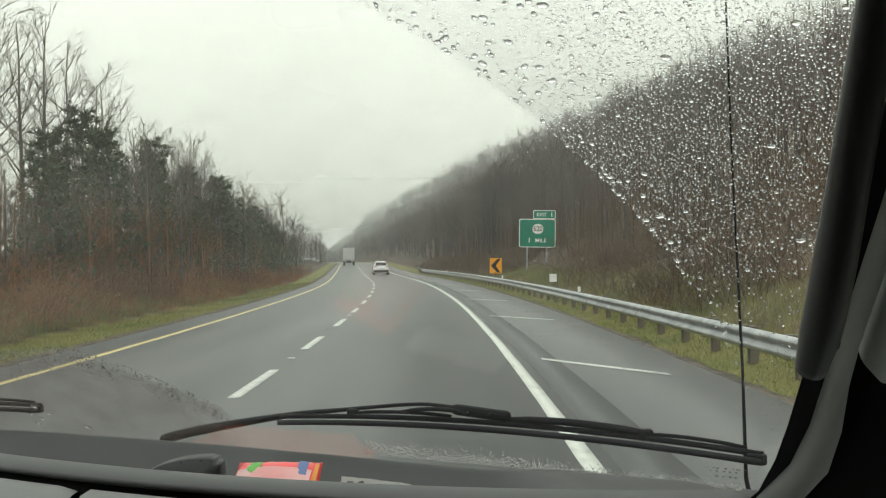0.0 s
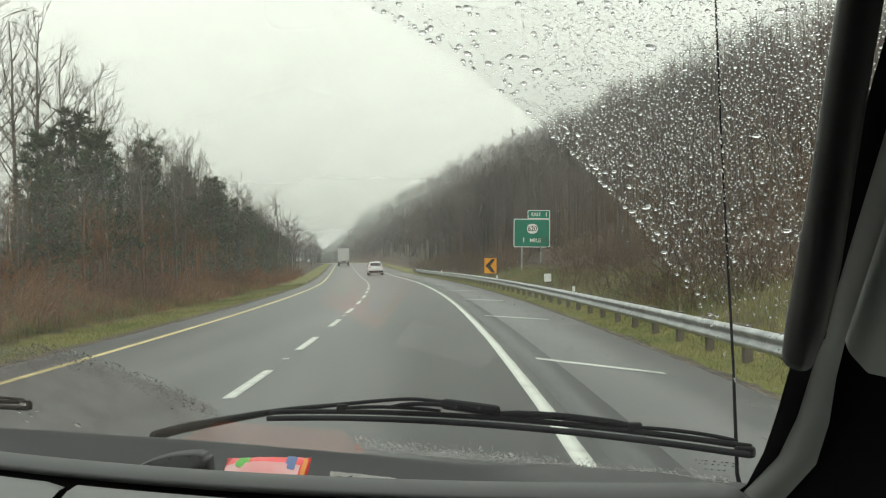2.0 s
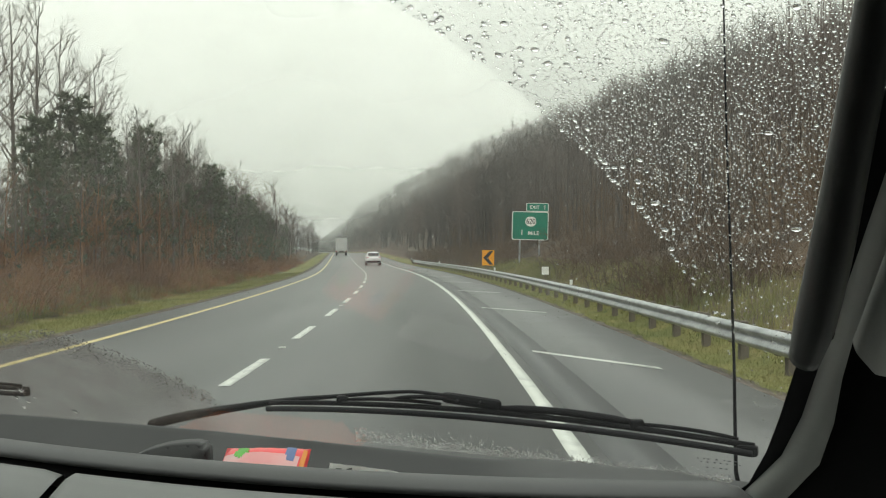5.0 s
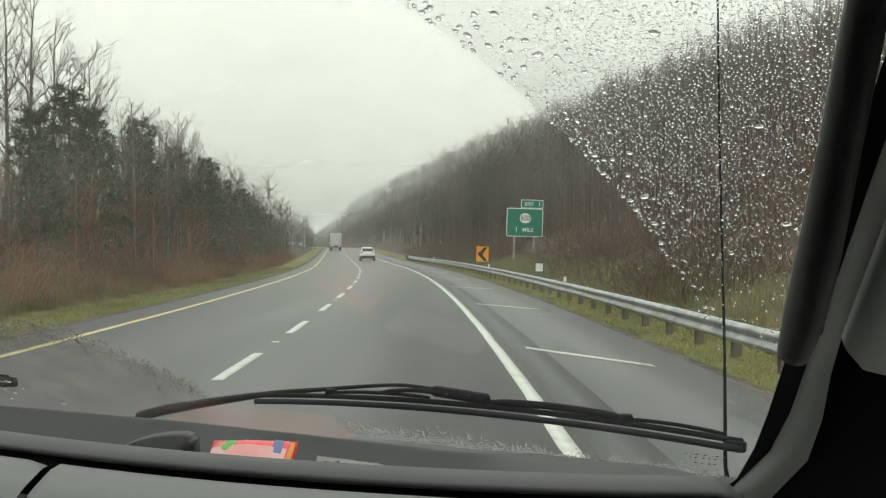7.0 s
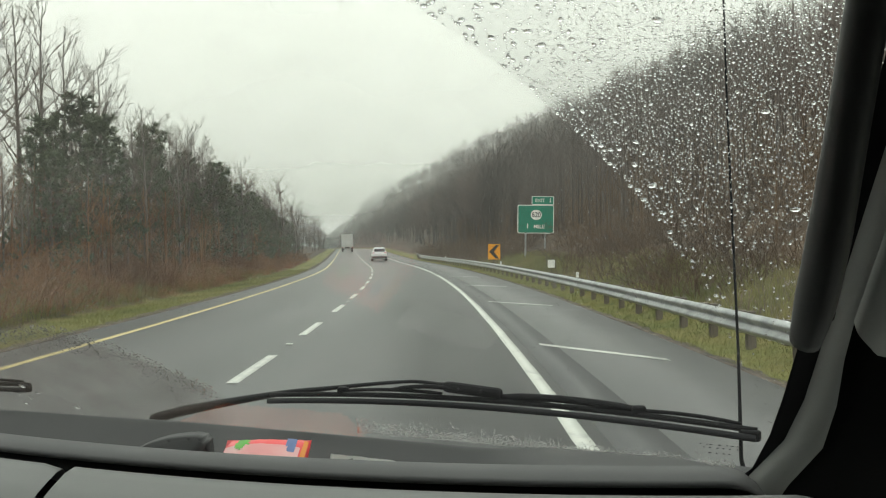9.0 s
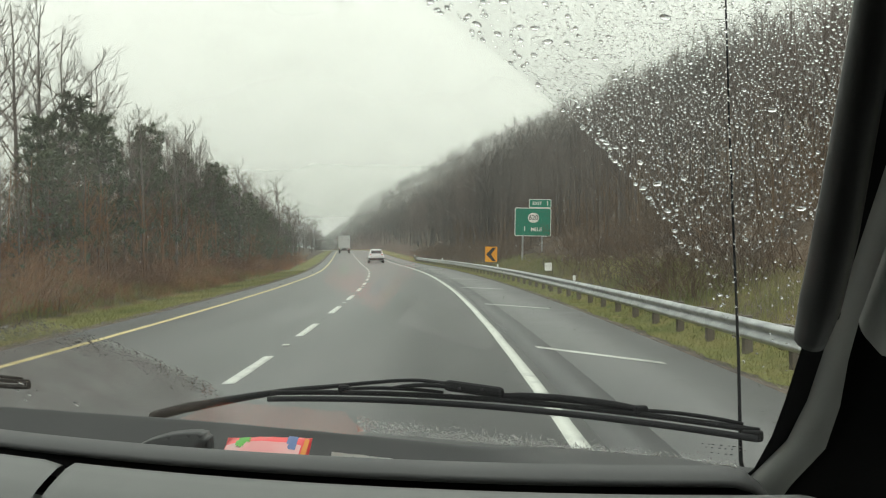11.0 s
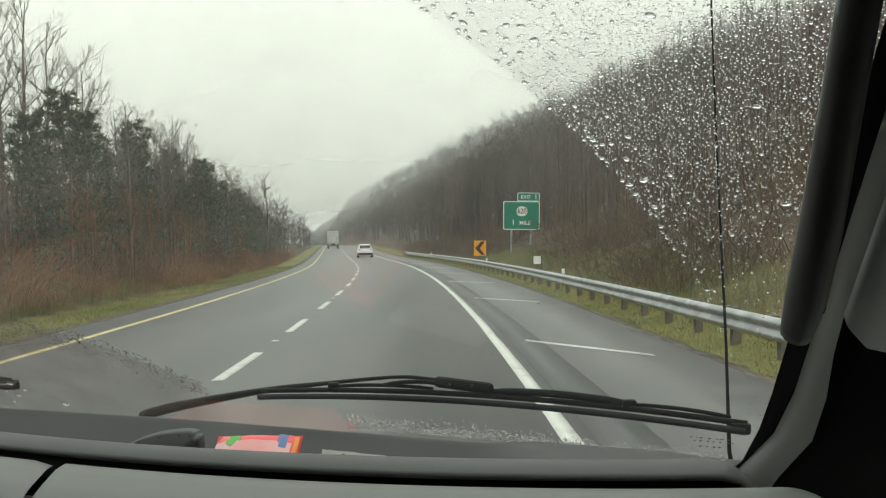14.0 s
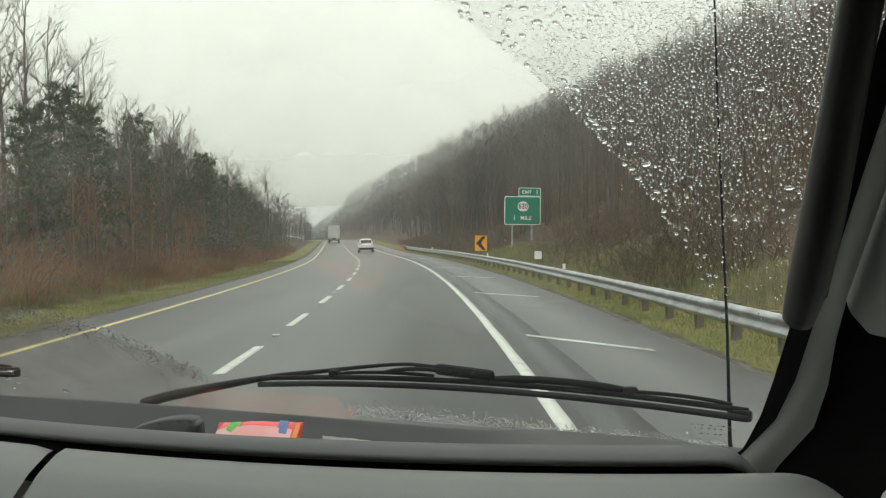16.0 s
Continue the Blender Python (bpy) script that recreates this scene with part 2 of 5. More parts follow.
def wet_film_material():
    """A thin uneven skin of water and spray: clear, with a faint grey veil."""
    m = bpy.data.materials.new("wet_film")
    m.use_nodes = True
    n, l = m.node_tree.nodes, m.node_tree.links
    n.clear()
    out, mix, tr, tl = n.new("ShaderNodeOutputMaterial"), n.new("ShaderNodeMixShader"), n.new("ShaderNodeBsdfTransparent"), n.new("ShaderNodeBsdfTranslucent")
    tr.inputs[0].default_value = (1, 1, 1, 1)
    tl.inputs[0].default_value = (0.85, 0.86, 0.86, 1)
    tc, nz, mr = n.new("ShaderNodeTexCoord"), n.new("ShaderNodeTexNoise"), n.new("ShaderNodeMapRange")
    nz.inputs["Scale"].default_value, nz.inputs["Detail"].default_value = 25, 5
    mr.inputs[3].default_value, mr.inputs[4].default_value = 0.0, 0.008
    l.new(tc.outputs["Object"], nz.inputs[0])
    l.new(nz.outputs[0], mr.inputs[0])
    l.new(mr.outputs[0], mix.inputs[0])
    l.new(tr.outputs[0], mix.inputs[1])
    l.new(tl.outputs[0], mix.inputs[2])
    l.new(mix.outputs[0], out.inputs[0])
    return m


def mist_material():
    """Haze put into pale sheets: mostly see-through, thicker with height, in soft patches."""
    m = bpy.data.materials.new("haze_sheet")
    m.use_nodes = True
    n, l = m.node_tree.nodes, m.node_tree.links
    n.clear()
    out, mix = n.new("ShaderNodeOutputMaterial"), n.new("ShaderNodeMixShader")
    tr, df = n.new("ShaderNodeBsdfTransparent"), n.new("ShaderNodeBsdfDiffuse")
    df.inputs[0].default_value = (0.865, 0.885, 0.845, 1)
    at, tc, nz = n.new("ShaderNodeAttribute"), n.new("ShaderNodeTexCoord"), n.new("ShaderNodeTexNoise")
    at.attribute_name = "mist_amount"
    nz.inputs["Scale"].default_value, nz.inputs["Detail"].default_value = 0.02, 3
    l.new(tc.outputs["Object"], nz.inputs[0])
    mr = n.new("ShaderNodeMapRange")
    mr.inputs[1].default_value, mr.inputs[2].default_value, mr.inputs[3].default_value, mr.inputs[4].default_value = 0.3, 0.7, 0.82, 1.18
    l.new(nz.outputs[0], mr.inputs[0])
    mu = n.new("ShaderNodeMath")
    mu.operation, mu.use_clamp = "MULTIPLY", True
    l.new(at.outputs["Fac"], mu.inputs[0])
    l.new(mr.outputs[0], mu.inputs[1])
    l.new(mu.outputs[0], mix.inputs[0])
    l.new(tr.outputs[0], mix.inputs[1])
    l.new(df.outputs[0], mix.inputs[2])
    l.new(mix.outputs[0], out.inputs[0])
    return m


def grime_material():
    """Dried road spray on the glass where no wiper reaches: patchy, half see-through."""
    m = bpy.data.materials.new("road_grime_film")
    m.use_nodes = True
    n, l = m.node_tree.nodes, m.node_tree.links
    n.clear()
    out, mix, both = n.new("ShaderNodeOutputMaterial"), n.new("ShaderNodeMixShader"), n.new("ShaderNodeMixShader")
    tr, df, tl = n.new("ShaderNodeBsdfTransparent"), n.new("ShaderNodeBsdfDiffuse"), n.new("ShaderNodeBsdfTranslucent")
    df.inputs[0].default_value = tl.inputs[0].default_value = (0.16, 0.125, 0.10, 1)
    at, tc, nz, mr, mu = n.new("ShaderNodeAttribute"), n.new("ShaderNodeTexCoord"), n.new("ShaderNodeTexNoise"), n.new("ShaderNodeMapRange"), n.new("ShaderNodeMath")
    at.attribute_name = "grime_amount"
    nz.inputs["Scale"].default_value, nz.inputs["Detail"].default_value = 30, 8
    l.new(tc.outputs["Object"], nz.inputs[0])
    mr.inputs[1].default_value, mr.inputs[2].default_value, mr.inputs[3].default_value, mr.inputs[4].default_value = 0.3, 0.7, 0.7, 1.2
    l.new(nz.outputs[0], mr.inputs[0])
    mu.operation, mu.use_clamp = "MULTIPLY", True
    l.new(at.outputs["Fac"], mu.inputs[0])
    l.new(mr.outputs[0], mu.inputs[1])
    both.inputs[0].default_value = 0.5
    l.new(df.outputs[0], both.inputs[1])
    l.new(tl.outputs[0], both.inputs[2])
    l.new(mu.outputs[0], mix.inputs[0])
    l.new(tr.outputs[0], mix.inputs[1])
    l.new(both.outputs[0], mix.inputs[2])
    l.new(mix.outputs[0], out.inputs[0])
    return m


ground_cover, glass_pane, water, haze_sheet, road_grime = ground_material(), pane_material(), water_material(), mist_material(), grime_material()
wet_film = wet_film_material()
dirty_water = water.copy()
dirty_water.name = "dirty_rain_water"
dw = dirty_water.node_tree
soil, soiled = dw.nodes.new("ShaderNodeBsdfDiffuse"), dw.nodes.new("ShaderNodeMixShader")
soil.inputs[0].default_value, soiled.inputs[0].default_value = (0.13, 0.10, 0.07, 1), 0.25
dw.links.new(dw.nodes["Glass BSDF"].outputs[0], soiled.inputs[1])
dw.links.new(soil.outputs[0], soiled.inputs[2])
dw.links.new(soiled.outputs[0], dw.nodes["Material Output"].inputs[0])
# for the added cloth that only shows as a reflection
cloth_red = material("red_reflection_cloth", [(0.74, 0.10, 0.035), (0.88, 0.19, 0.065)], 25, 5, (0.85, 0.95), 0.3, 400, 0.001)


# ---- mesh helpers ----
def mesh_of(name, verts, quads, mat, smooth=False):
    """A mesh from arrays of vertices and of four- or three-cornered faces."""
    me = bpy.data.meshes.new(name)
    verts, quads = np.asarray(verts, dtype=np.float32), np.asarray(quads, dtype=np.int32)
    k = quads.shape[1]
    me.vertices.add(len(verts))
    me.vertices.foreach_set("co", verts.ravel())
    me.loops.add(quads.size)
    me.loops.foreach_set("vertex_index", quads.ravel())
    me.polygons.add(len(quads))
    me.polygons.foreach_set("loop_start", np.arange(0, quads.size, k, dtype=np.int32))
    me.polygons.foreach_set("loop_total", np.full(len(quads), k, dtype=np.int32))
    if smooth:
        me.polygons.foreach_set("use_smooth", np.ones(len(quads), dtype=bool))
    me.materials.append(mat)
    me.update(calc_edges=True)
    return me


def part(name, bm, mat, parent=None, label=""):
    """Links a bmesh (or a finished mesh) as one object, under a thing or a part."""
    if isinstance(bm, bmesh.types.BMesh):
        me = bpy.data.meshes.new(name)
        bm.to_mesh(me)
        bm.free()
        me.materials.append(mat)
    else:
        me = bm
    ob = new(name, me)
    ob.parent = parent
    if label:
        tagged(ob, label)
    return ob


def empty(name, m, label, category, group=""):
    ob = new(name)
    ob.matrix_basis = m
    return tagged(ob, label, category, group)


def box(bm, size, centre=(0, 0, 0), bevel=0.0, turn=None, segments=2):
    """Adds a bevelled block to a bmesh."""
    r = bmesh.ops.create_cube(bm, size=1.0)
    vs = r["verts"]
    bmesh.ops.scale(bm, vec=size, verts=vs)
    if bevel:
        es = list({e for v in vs for e in v.link_edges})
        r = bmesh.ops.bevel(bm, geom=es, offset=bevel, segments=segments, affect="EDGES", profile=0.5)
        vs = list({v for f in r["faces"] for v in f.verts} | {v for v in vs if v.is_valid})
    if turn is not None:
        bmesh.ops.transform(bm, matrix=turn, verts=vs)
    bmesh.ops.translate(bm, vec=centre, verts=vs)
    return bm


def boxed(size, centre=(0, 0, 0), bevel=0.0, turn=None):
    return box(bmesh.new(), size, centre, bevel, turn)


def tube_arrays(path, radii, sides=5, flat=(1.0, 1.0)):
    """A tapered tube along a path: vertices and quads."""
    path, radii = np.asarray(path, float), np.asarray(radii, float)
    d = np.gradient(path, axis=0)
    d /= np.linalg.norm(d, axis=1)[:, None] + 1e-9
    ref = np.where(np.abs(d[:, 2:3]) > 0.9, [[1.0, 0, 0]], [[0, 0, 1.0]])
    a = np.cross(d, ref)
    a /= np.linalg.norm(a, axis=1)[:, None] + 1e-9
    b = np.cross(d, a)
    th = np.arange(sides) * 2 * np.pi / sides
    v = path[:, None] + radii[:, None, None] * (np.cos(th)[None, :, None] * a[:, None] * flat[0] + np.sin(th)[None, :, None] * b[:, None] * flat[1])
    n = len(path)
    i = np.arange(n - 1)[:, None] * sides
    j, k = np.arange(sides)[None], (np.arange(sides)[None] + 1) % sides
    q = np.stack([i + j, i + k, i + sides + k, i + sides + j], -1).reshape(-1, 4)
    return v.reshape(-1, 3), q


def joined(pieces):
    vs, qs, at = [], [], 0
    for v, q in pieces:
        vs.append(v)
        qs.append(q + at)
        at += len(v)
    return np.concatenate(vs), np.concatenate(qs)


def tube(path, radii, sides=8, flat=(1.0, 1.0), steps=1):
    """A closed tube as a bmesh; steps > 1 rounds the path."""
    path = np.asarray(path, float)
    if np.isscalar(radii):
        radii = [radii] * len(path)
    if steps > 1:
        path, radii = rounded(path, radii, steps)
    v, q = tube_arrays(path, radii, sides, flat)
    bm = bmesh.new()
    vs = [bm.verts.new(p) for p in v]
    for f in q:
        bm.faces.new([vs[i] for i in f]).smooth = True
    bm.faces.new(vs[:sides][::-1])
    bm.faces.new(vs[-sides:])
    bmesh.ops.recalc_face_normals(bm, faces=bm.faces)
    return bm


def rounded(path, radii, steps):
    """A Catmull-Rom line through the path."""
    p = np.vstack([2 * path[0] - path[1], path, 2 * path[-1] - path[-2]])
    r = np.concatenate([[radii[0]], radii, [radii[-1]]])
    out, rad = [], []
    for i in range(1, len(p) - 2):
        for s in np.arange(steps) / steps:
            out.append(0.5 * (2 * p[i] + (p[i + 1] - p[i - 1]) * s + (2 * p[i - 1] - 5 * p[i] + 4 * p[i + 1] - p[i + 2]) * s * s
                              + (3 * p[i] - p[i - 1] - 3 * p[i + 1] + p[i + 2]) * s ** 3))
            rad.append(r[i] * (1 - s) + r[i + 1] * s)
    return np.array(out + [path[-1]]), np.array(rad + [radii[-1]])


# ---- the lie of the land: a road that bends gently to the left ----
BEND, BEND_END = 790.0, 86.0


def mid_x(y):
    """How far the road has bent aside at y: one clear bend, then a slight one."""
    y = np.asarray(y, float)
    arc = -np.clip(y, 0, BEND_END) ** 2 / (2 * BEND)
    on = np.clip(y - 260, 0, 150)
    return arc - np.clip(y - BEND_END, 0, None) * BEND_END / BEND - on ** 2 / 8000 - np.clip(y - 410, 0, None) * 150 / 4000


def road_z(y):
    """The road rises by about a metre beyond the bend."""
    t = np.clip((np.asarray(y, float) - 95) / 190, 0, 1)
    return 1.25 * t * t * (3 - 2 * t)


def wobble(x, y, s):
    return np.sin(x / s + 1.3) * np.cos(y / s * 0.83 + 0.4) + 0.5 * np.sin(x / s * 2.3 + y / s * 1.7)


def land_z(u, y):
    """Ground height at u metres to the right of the lane's origin."""
    u, y = np.asarray(u, float), np.asarray(y, float)
    grow = np.interp(y, [-100, 20, 60, 140, 320, 800, 1500], [0.75, 0.8, 0.8, 1.0, 1.6, 2.2, 2.4])
    right = 0.36 * np.clip(u - 4.6, 0, 3.4) + 0.62 * grow * (np.clip(u - 8.0, 0, 26) + 0.3 * np.clip(u - 34.0, 0, 60))
    left = -0.06 * np.clip(-7.4 - u, 0, 2.5) + 0.42 * np.clip(-10.2 - u, 0, 7) * np.interp(y, [0, 40, 80, 130], [1.0, 0.8, 0.45, 0.3]) \
        + 0.03 * np.clip(-17 - u, 0, 200)
    rough_r = np.clip((u - 5.5) / 10, 0, 1)
    rough_l = np.clip((-9.5 - u) / 6, 0, 1)
    bumps = 0.25 * wobble(u, y, 3.1) + 0.5 * wobble(u + 30, y, 9.7)
    drop = np.where((u > 3.75) | (u < -7.3), 0.0, -0.03)
    return road_z(y) + right + left + drop - 0.02 + bumps * (rough_r + rough_l) * 0.8


def place(u, y, lift=0.0):
    """A point on the land."""
    return Vector((float(mid_x(y)) + u, y, float(land_z(u, y)) + lift))


ys = np.concatenate([np.arange(-160, 0, 6.0), np.arange(0, 140, 1.25), np.arange(140, 420, 5.0), np.arange(420, 1000, 20.0), np.linspace(1000, 4200, 30)])
us = np.concatenate([np.linspace(-1800, -80, 22), np.linspace(-70, -20, 20), np.arange(-19, -7.5, 0.5), [-7.4, -6.0, -3, 0, 3.0, 3.8],
                     np.arange(4.2, 12, 0.45), np.arange(12.4, 50, 1.2), np.linspace(52, 130, 24), np.linspace(150, 1800, 18)])
U, Y = np.meshgrid(us, ys)
V = np.stack([mid_x(Y) + U, Y, land_z(U, Y)], -1).reshape(-1, 3)
i = (np.arange(len(ys) - 1)[:, None] * len(us) + np.arange(len(us) - 1)[None]).ravel()
ground_mesh = mesh_of("ground", V, np.stack([i, i + 1, i + 1 + len(us), i + len(us)], -1), ground_cover, True)
cover = np.clip((U - 4.7) / 1.7, 0, 1) + np.clip((-9.4 - U) / 1.6, 0, 1)
ground_mesh.attributes.new("cover", "FLOAT", "POINT").data.foreach_set("value", cover.ravel().astype(np.float32))
tagged(part("ground", ground_mesh, None), "wet grass verge turning into steep leaf-strewn hillside", "ground", kind="structure")


def strip(name, u0, u1, y0, y1, mat, lift, step=2.0, skew=0.0, parent=None, wear=0.0):
    """A thin slab of road surface or paint between two offsets, following the bend."""
    n = max(2, int((y1 - y0) / step) + 1)
    yy = np.linspace(y0, y1, n)
    rnd = np.random.RandomState(int(abs(u0 * 100) + y0) % 9999)
    a = u0 + rnd.uniform(-wear, wear, n)
    b = u1 + rnd.uniform(-wear, wear, n)
    yb = yy + skew
    top_a = np.stack([mid_x(yy) + a, yy, road_z(yy) + lift], -1)
    top_b = np.stack([mid_x(yb) + b, yb, road_z(yb) + lift], -1)
    low = np.array([0, 0, 0.012])
    v = np.concatenate([top_a, top_b, top_a - low, top_b - low])
    k = np.arange(n - 1)
    q = np.concatenate([np.stack([k, k + n, k + n + 1, k + 1], -1), np.stack([k, k + 1, k + 1 + 2 * n, k + 2 * n], -1),
                        np.stack([k + n + 1, k + n, k + 3 * n, k + 1 + 3 * n], -1)])
    return part(name, mesh_of(name, v, q, mat), None, parent)


road = strip("road", -7.35, 1.34, -150, 2500, asphalt, 0.0, 4.0, wear=0.0)
tagged(road, "wet grey asphalt carriageway with two lanes bending left", "road", kind="structure")
joint = strip("tarred_joint", 1.34, 1.86, -150, 1500, asphalt_dark, 0.0, 3.0, wear=0.0)
tagged(joint, "dark tarred joint strip beside the white edge line", "road joint", kind="structure")
shoulder = strip("hard_shoulder", 1.86, 3.78, -150, 1500, asphalt_shoulder, 0.0, 1.5, wear=0.0)
tagged(shoulder, "wet asphalt hard shoulder with thin painted hatch lines", "shoulder", kind="structure")
dirt = material("wet_gravelly_dirt", [(0.035, 0.028, 0.022), (0.08, 0.062, 0.045), (0.13, 0.105, 0.08)], 2.5, 10, (0.7, 0.9), 0.9, 30, 0.03)
tagged(strip("dirt_edge", -7.78, -7.32, -150, 500, dirt, -0.006, 0.5, wear=0.10), "dark wet gravel and dirt beside the asphalt", "road edge", kind="structure")
tagged(strip("dirt_edge", 3.74, 4.02, -150, 500, dirt, -0.006, 0.5, wear=0.10), "dark wet gravel and dirt beside the shoulder", "road edge", kind="structure")
tagged(strip("white_edge_line", 1.05, 1.21, -150, 1200, line_white, 0.006, 1.0, wear=0.006), "worn solid white edge line on asphalt", "road line", kind="structure")
tagged(strip("yellow_edge_line", -6.43, -6.27, -150, 1200, line_yellow, 0.006, 1.0, wear=0.005), "worn solid yellow edge line on asphalt", "road line", kind="structure")
for k in range(-8, 70):
    y0 = 11.7 + 6.4 * k
    tagged(strip("lane_dash", -2.70, -2.55, y0, y0 + 3.0, line_white, 0.006, 0.6, wear=0.006), "worn white broken lane line dash on asphalt", "road line", "lane dashes", "structure")
for k in range(-3, 12):
    y0 = 15.5 + 12.2 * k
    tagged(strip("hatch_line", 1.62, 3.15, y0, y0 + 0.30, line_white, 0.006, 0.2, -2.35), "thin white hatch line across the shoulder", "road line", "shoulder hatch lines", "structure")
for k in range(-2, 14):
    bm = box(bmesh.new(), (0.12, 0.10, 0.02), (0, 0, 0.008), 0.006)
    stud = part("road_stud", bm, line_white)
    stud.matrix_basis = Matrix.Translation((float(mid_x(16.4 + 12.8 * k)) - 2.62, 16.4 + 12.8 * k, float(road_z(16.4 + 12.8 * k))))
    tagged(stud, "small worn reflective road stud between lane dashes", "road stud", "road studs")

# ---- guardrail ----
RAIL_U, RAIL_START, RAIL_END = 4.45, -30.0, 124.0


def guardrail():
    root = empty("guardrail", Matrix(), "galvanised steel W-beam guardrail on short timber posts", "guardrail")
    yy = np.arange(RAIL_START, RAIL_END + 0.1, 1.0)
    prof = [(0.0, 0.155), (-0.02, 0.145), (-0.08, 0.105), (-0.08, 0.065), (-0.005, 0.02), (-0.005, -0.02), (-0.08, -0.065), (-0.08, -0.105), (-0.02, -0.145), (0.0, -0.155)]
    prof = prof + [(a + 0.006, b) for a, b in prof[::-1]]
    rows = []
    for y in yy:
        # the far end flares away from the road and dips
        off = 0.012 * max(0, y - (RAIL_END - 10)) ** 1.5
        c = np.array([float(mid_x(y)) + RAIL_U + off, y, float(road_z(y)) + 0.44])
        rows.append([c + np.array([a, 0, b]) for a, b in prof])
    v = np.array(rows)
    n, k = v.shape[:2]
    i, j = np.meshgrid(np.arange(n - 1), np.arange(k), indexing="ij")
    j2 = (j + 1) % k
    q = np.stack([i * k + j, i * k + j2, (i + 1) * k + j2, (i + 1) * k + j], -1).reshape(-1, 4)
    part("beam", mesh_of("beam", v.reshape(-1, 3), q, galvanised), None, root, "galvanised W-profile beam")
    post = boxed((0.13, 0.15, 1.0), (0, 0, 0), 0.012)
    me = bpy.data.meshes.new("post")
    post.to_mesh(me)
    post.free()
    me.materials.append(post_wood)
    block = boxed((0.14, 0.15, 0.34), (0, 0, 0), 0.01)
    mb = bpy.data.meshes.new("spacer_block")
    block.to_mesh(mb)
    block.free()
    mb.materials.append(post_wood)
    y = RAIL_START + 0.6
    while y < RAIL_END:
        x = float(mid_x(y)) + RAIL_U
        p = new("post", me)
        p.parent, p.location = root, (x + 0.225, y, float(road_z(y)) + 0.08)
        s = new("spacer_block", mb)
        s.parent, s.location = root, (x + 0.085, y, float(road_z(y)) + 0.43)
        y += 1.905
    for y in (29.5, 52.0, 88.0, 122.0):
        x = float(mid_x(y)) + RAIL_U
        d = part("reflector", boxed((0.09, 0.012, 0.16), (0, 0, 0), 0.004), sign_white, root, "small white reflector tab")
        d.location = (x + 0.06, y, float(road_z(y)) + 0.68)


guardrail()


# ---- signs ----
def plate(w, h, thick, radius, mat, name, parent, loc, label=""):
    """A sign plate with rounded corners, facing -y."""
    bm = bmesh.new()
    pts = []
    for cx, cz, a0 in ((w / 2 - radius, h / 2 - radius, 0), (-w / 2 + radius, h / 2 - radius, 90), (-w / 2 + radius, -h / 2 + radius, 180), (w / 2 - radius, -h / 2 + radius, 270)):
        for k in range(5):
            a = radians(a0 + k * 22.5)
            pts.append((cx + radius * math.cos(a), 0, cz + radius * math.sin(a)))
    f = bm.faces.new([bm.verts.new(p) for p in pts])
    ex = bmesh.ops.extrude_face_region(bm, geom=[f])
    bmesh.ops.translate(bm, vec=(0, -thick, 0), verts=[e for e in ex["geom"] if isinstance(e, bmesh.types.BMVert)])
    bmesh.ops.recalc_face_normals(bm, faces=bm.faces)
    ob = part(name, bm, mat, parent, label)
    ob.location = loc
    return ob


def lettering(text, size, mat, parent, loc, name="lettering", squeeze=1.0):
    cu = bpy.data.curves.new(name, "FONT")
    cu.body, cu.size, cu.align_x, cu.align_y, cu.extrude = text, size, "CENTER", "CENTER", 0.004
    cu.offset = 0.004
    cu.materials.append(mat)
    ob = new(name, cu)
    ob.parent = parent
    ob.matrix_basis = Matrix.LocRotScale(loc, Euler((radians(90), 0, 0)), (squeeze, 1, 1))
    return ob


def exit_sign():
    root = empty("exit_sign", Matrix.Translation(place(7.7, 60.0)) @ pose(0, 0, 0, 0, 1.6, 4), "green highway exit sign with white border on two steel posts", "road sign")
    zb = 3.25 - root.location.z
    w, h = 2.32, 1.80
    for x in (-0.62, 0.62):
        part("post", boxed((0.10, 0.14, zb + 1.35), (x, 0.09, (zb + 0.3) / 2 - 0.25), 0.01), galvanised, root, "weathered grey steel sign post")
    board = plate(w, h, 0.03, 0.12, sign_white, "board", root, (0, 0, zb), "white-bordered green board")
    plate(w - 0.10, h - 0.10, 0.008, 0.09, sign_green, "green_field", board, (0, -0.03, 0))
    shield = plate(0.70, 0.62, 0.006, 0.30, sign_white, "route_shield", board, (0.03, -0.040, 0.27), "white round route shield")
    lettering("620", 0.46, sign_black, shield, (0, -0.010, 0), squeeze=0.85)
    lettering("1", 0.44, sign_white, board, (-0.52, -0.042, -0.45), "mile_number")
    lettering("MILE", 0.34, sign_white, board, (0.22, -0.042, -0.47), "mile_word", 1.05)
    tab = plate(1.42, 0.54, 0.03, 0.07, sign_white, "exit_tab", root, (0.44, 0, zb + h / 2 + 0.28), "green exit number tab")
    plate(1.34, 0.46, 0.008, 0.05, sign_green, "tab_field", tab, (0, -0.03, 0))
    lettering("EXIT", 0.30, sign_white, tab, (-0.18, -0.042, -0.01), "exit_word")
    lettering("1", 0.40, sign_white, tab, (0.47, -0.042, 0), "exit_number")


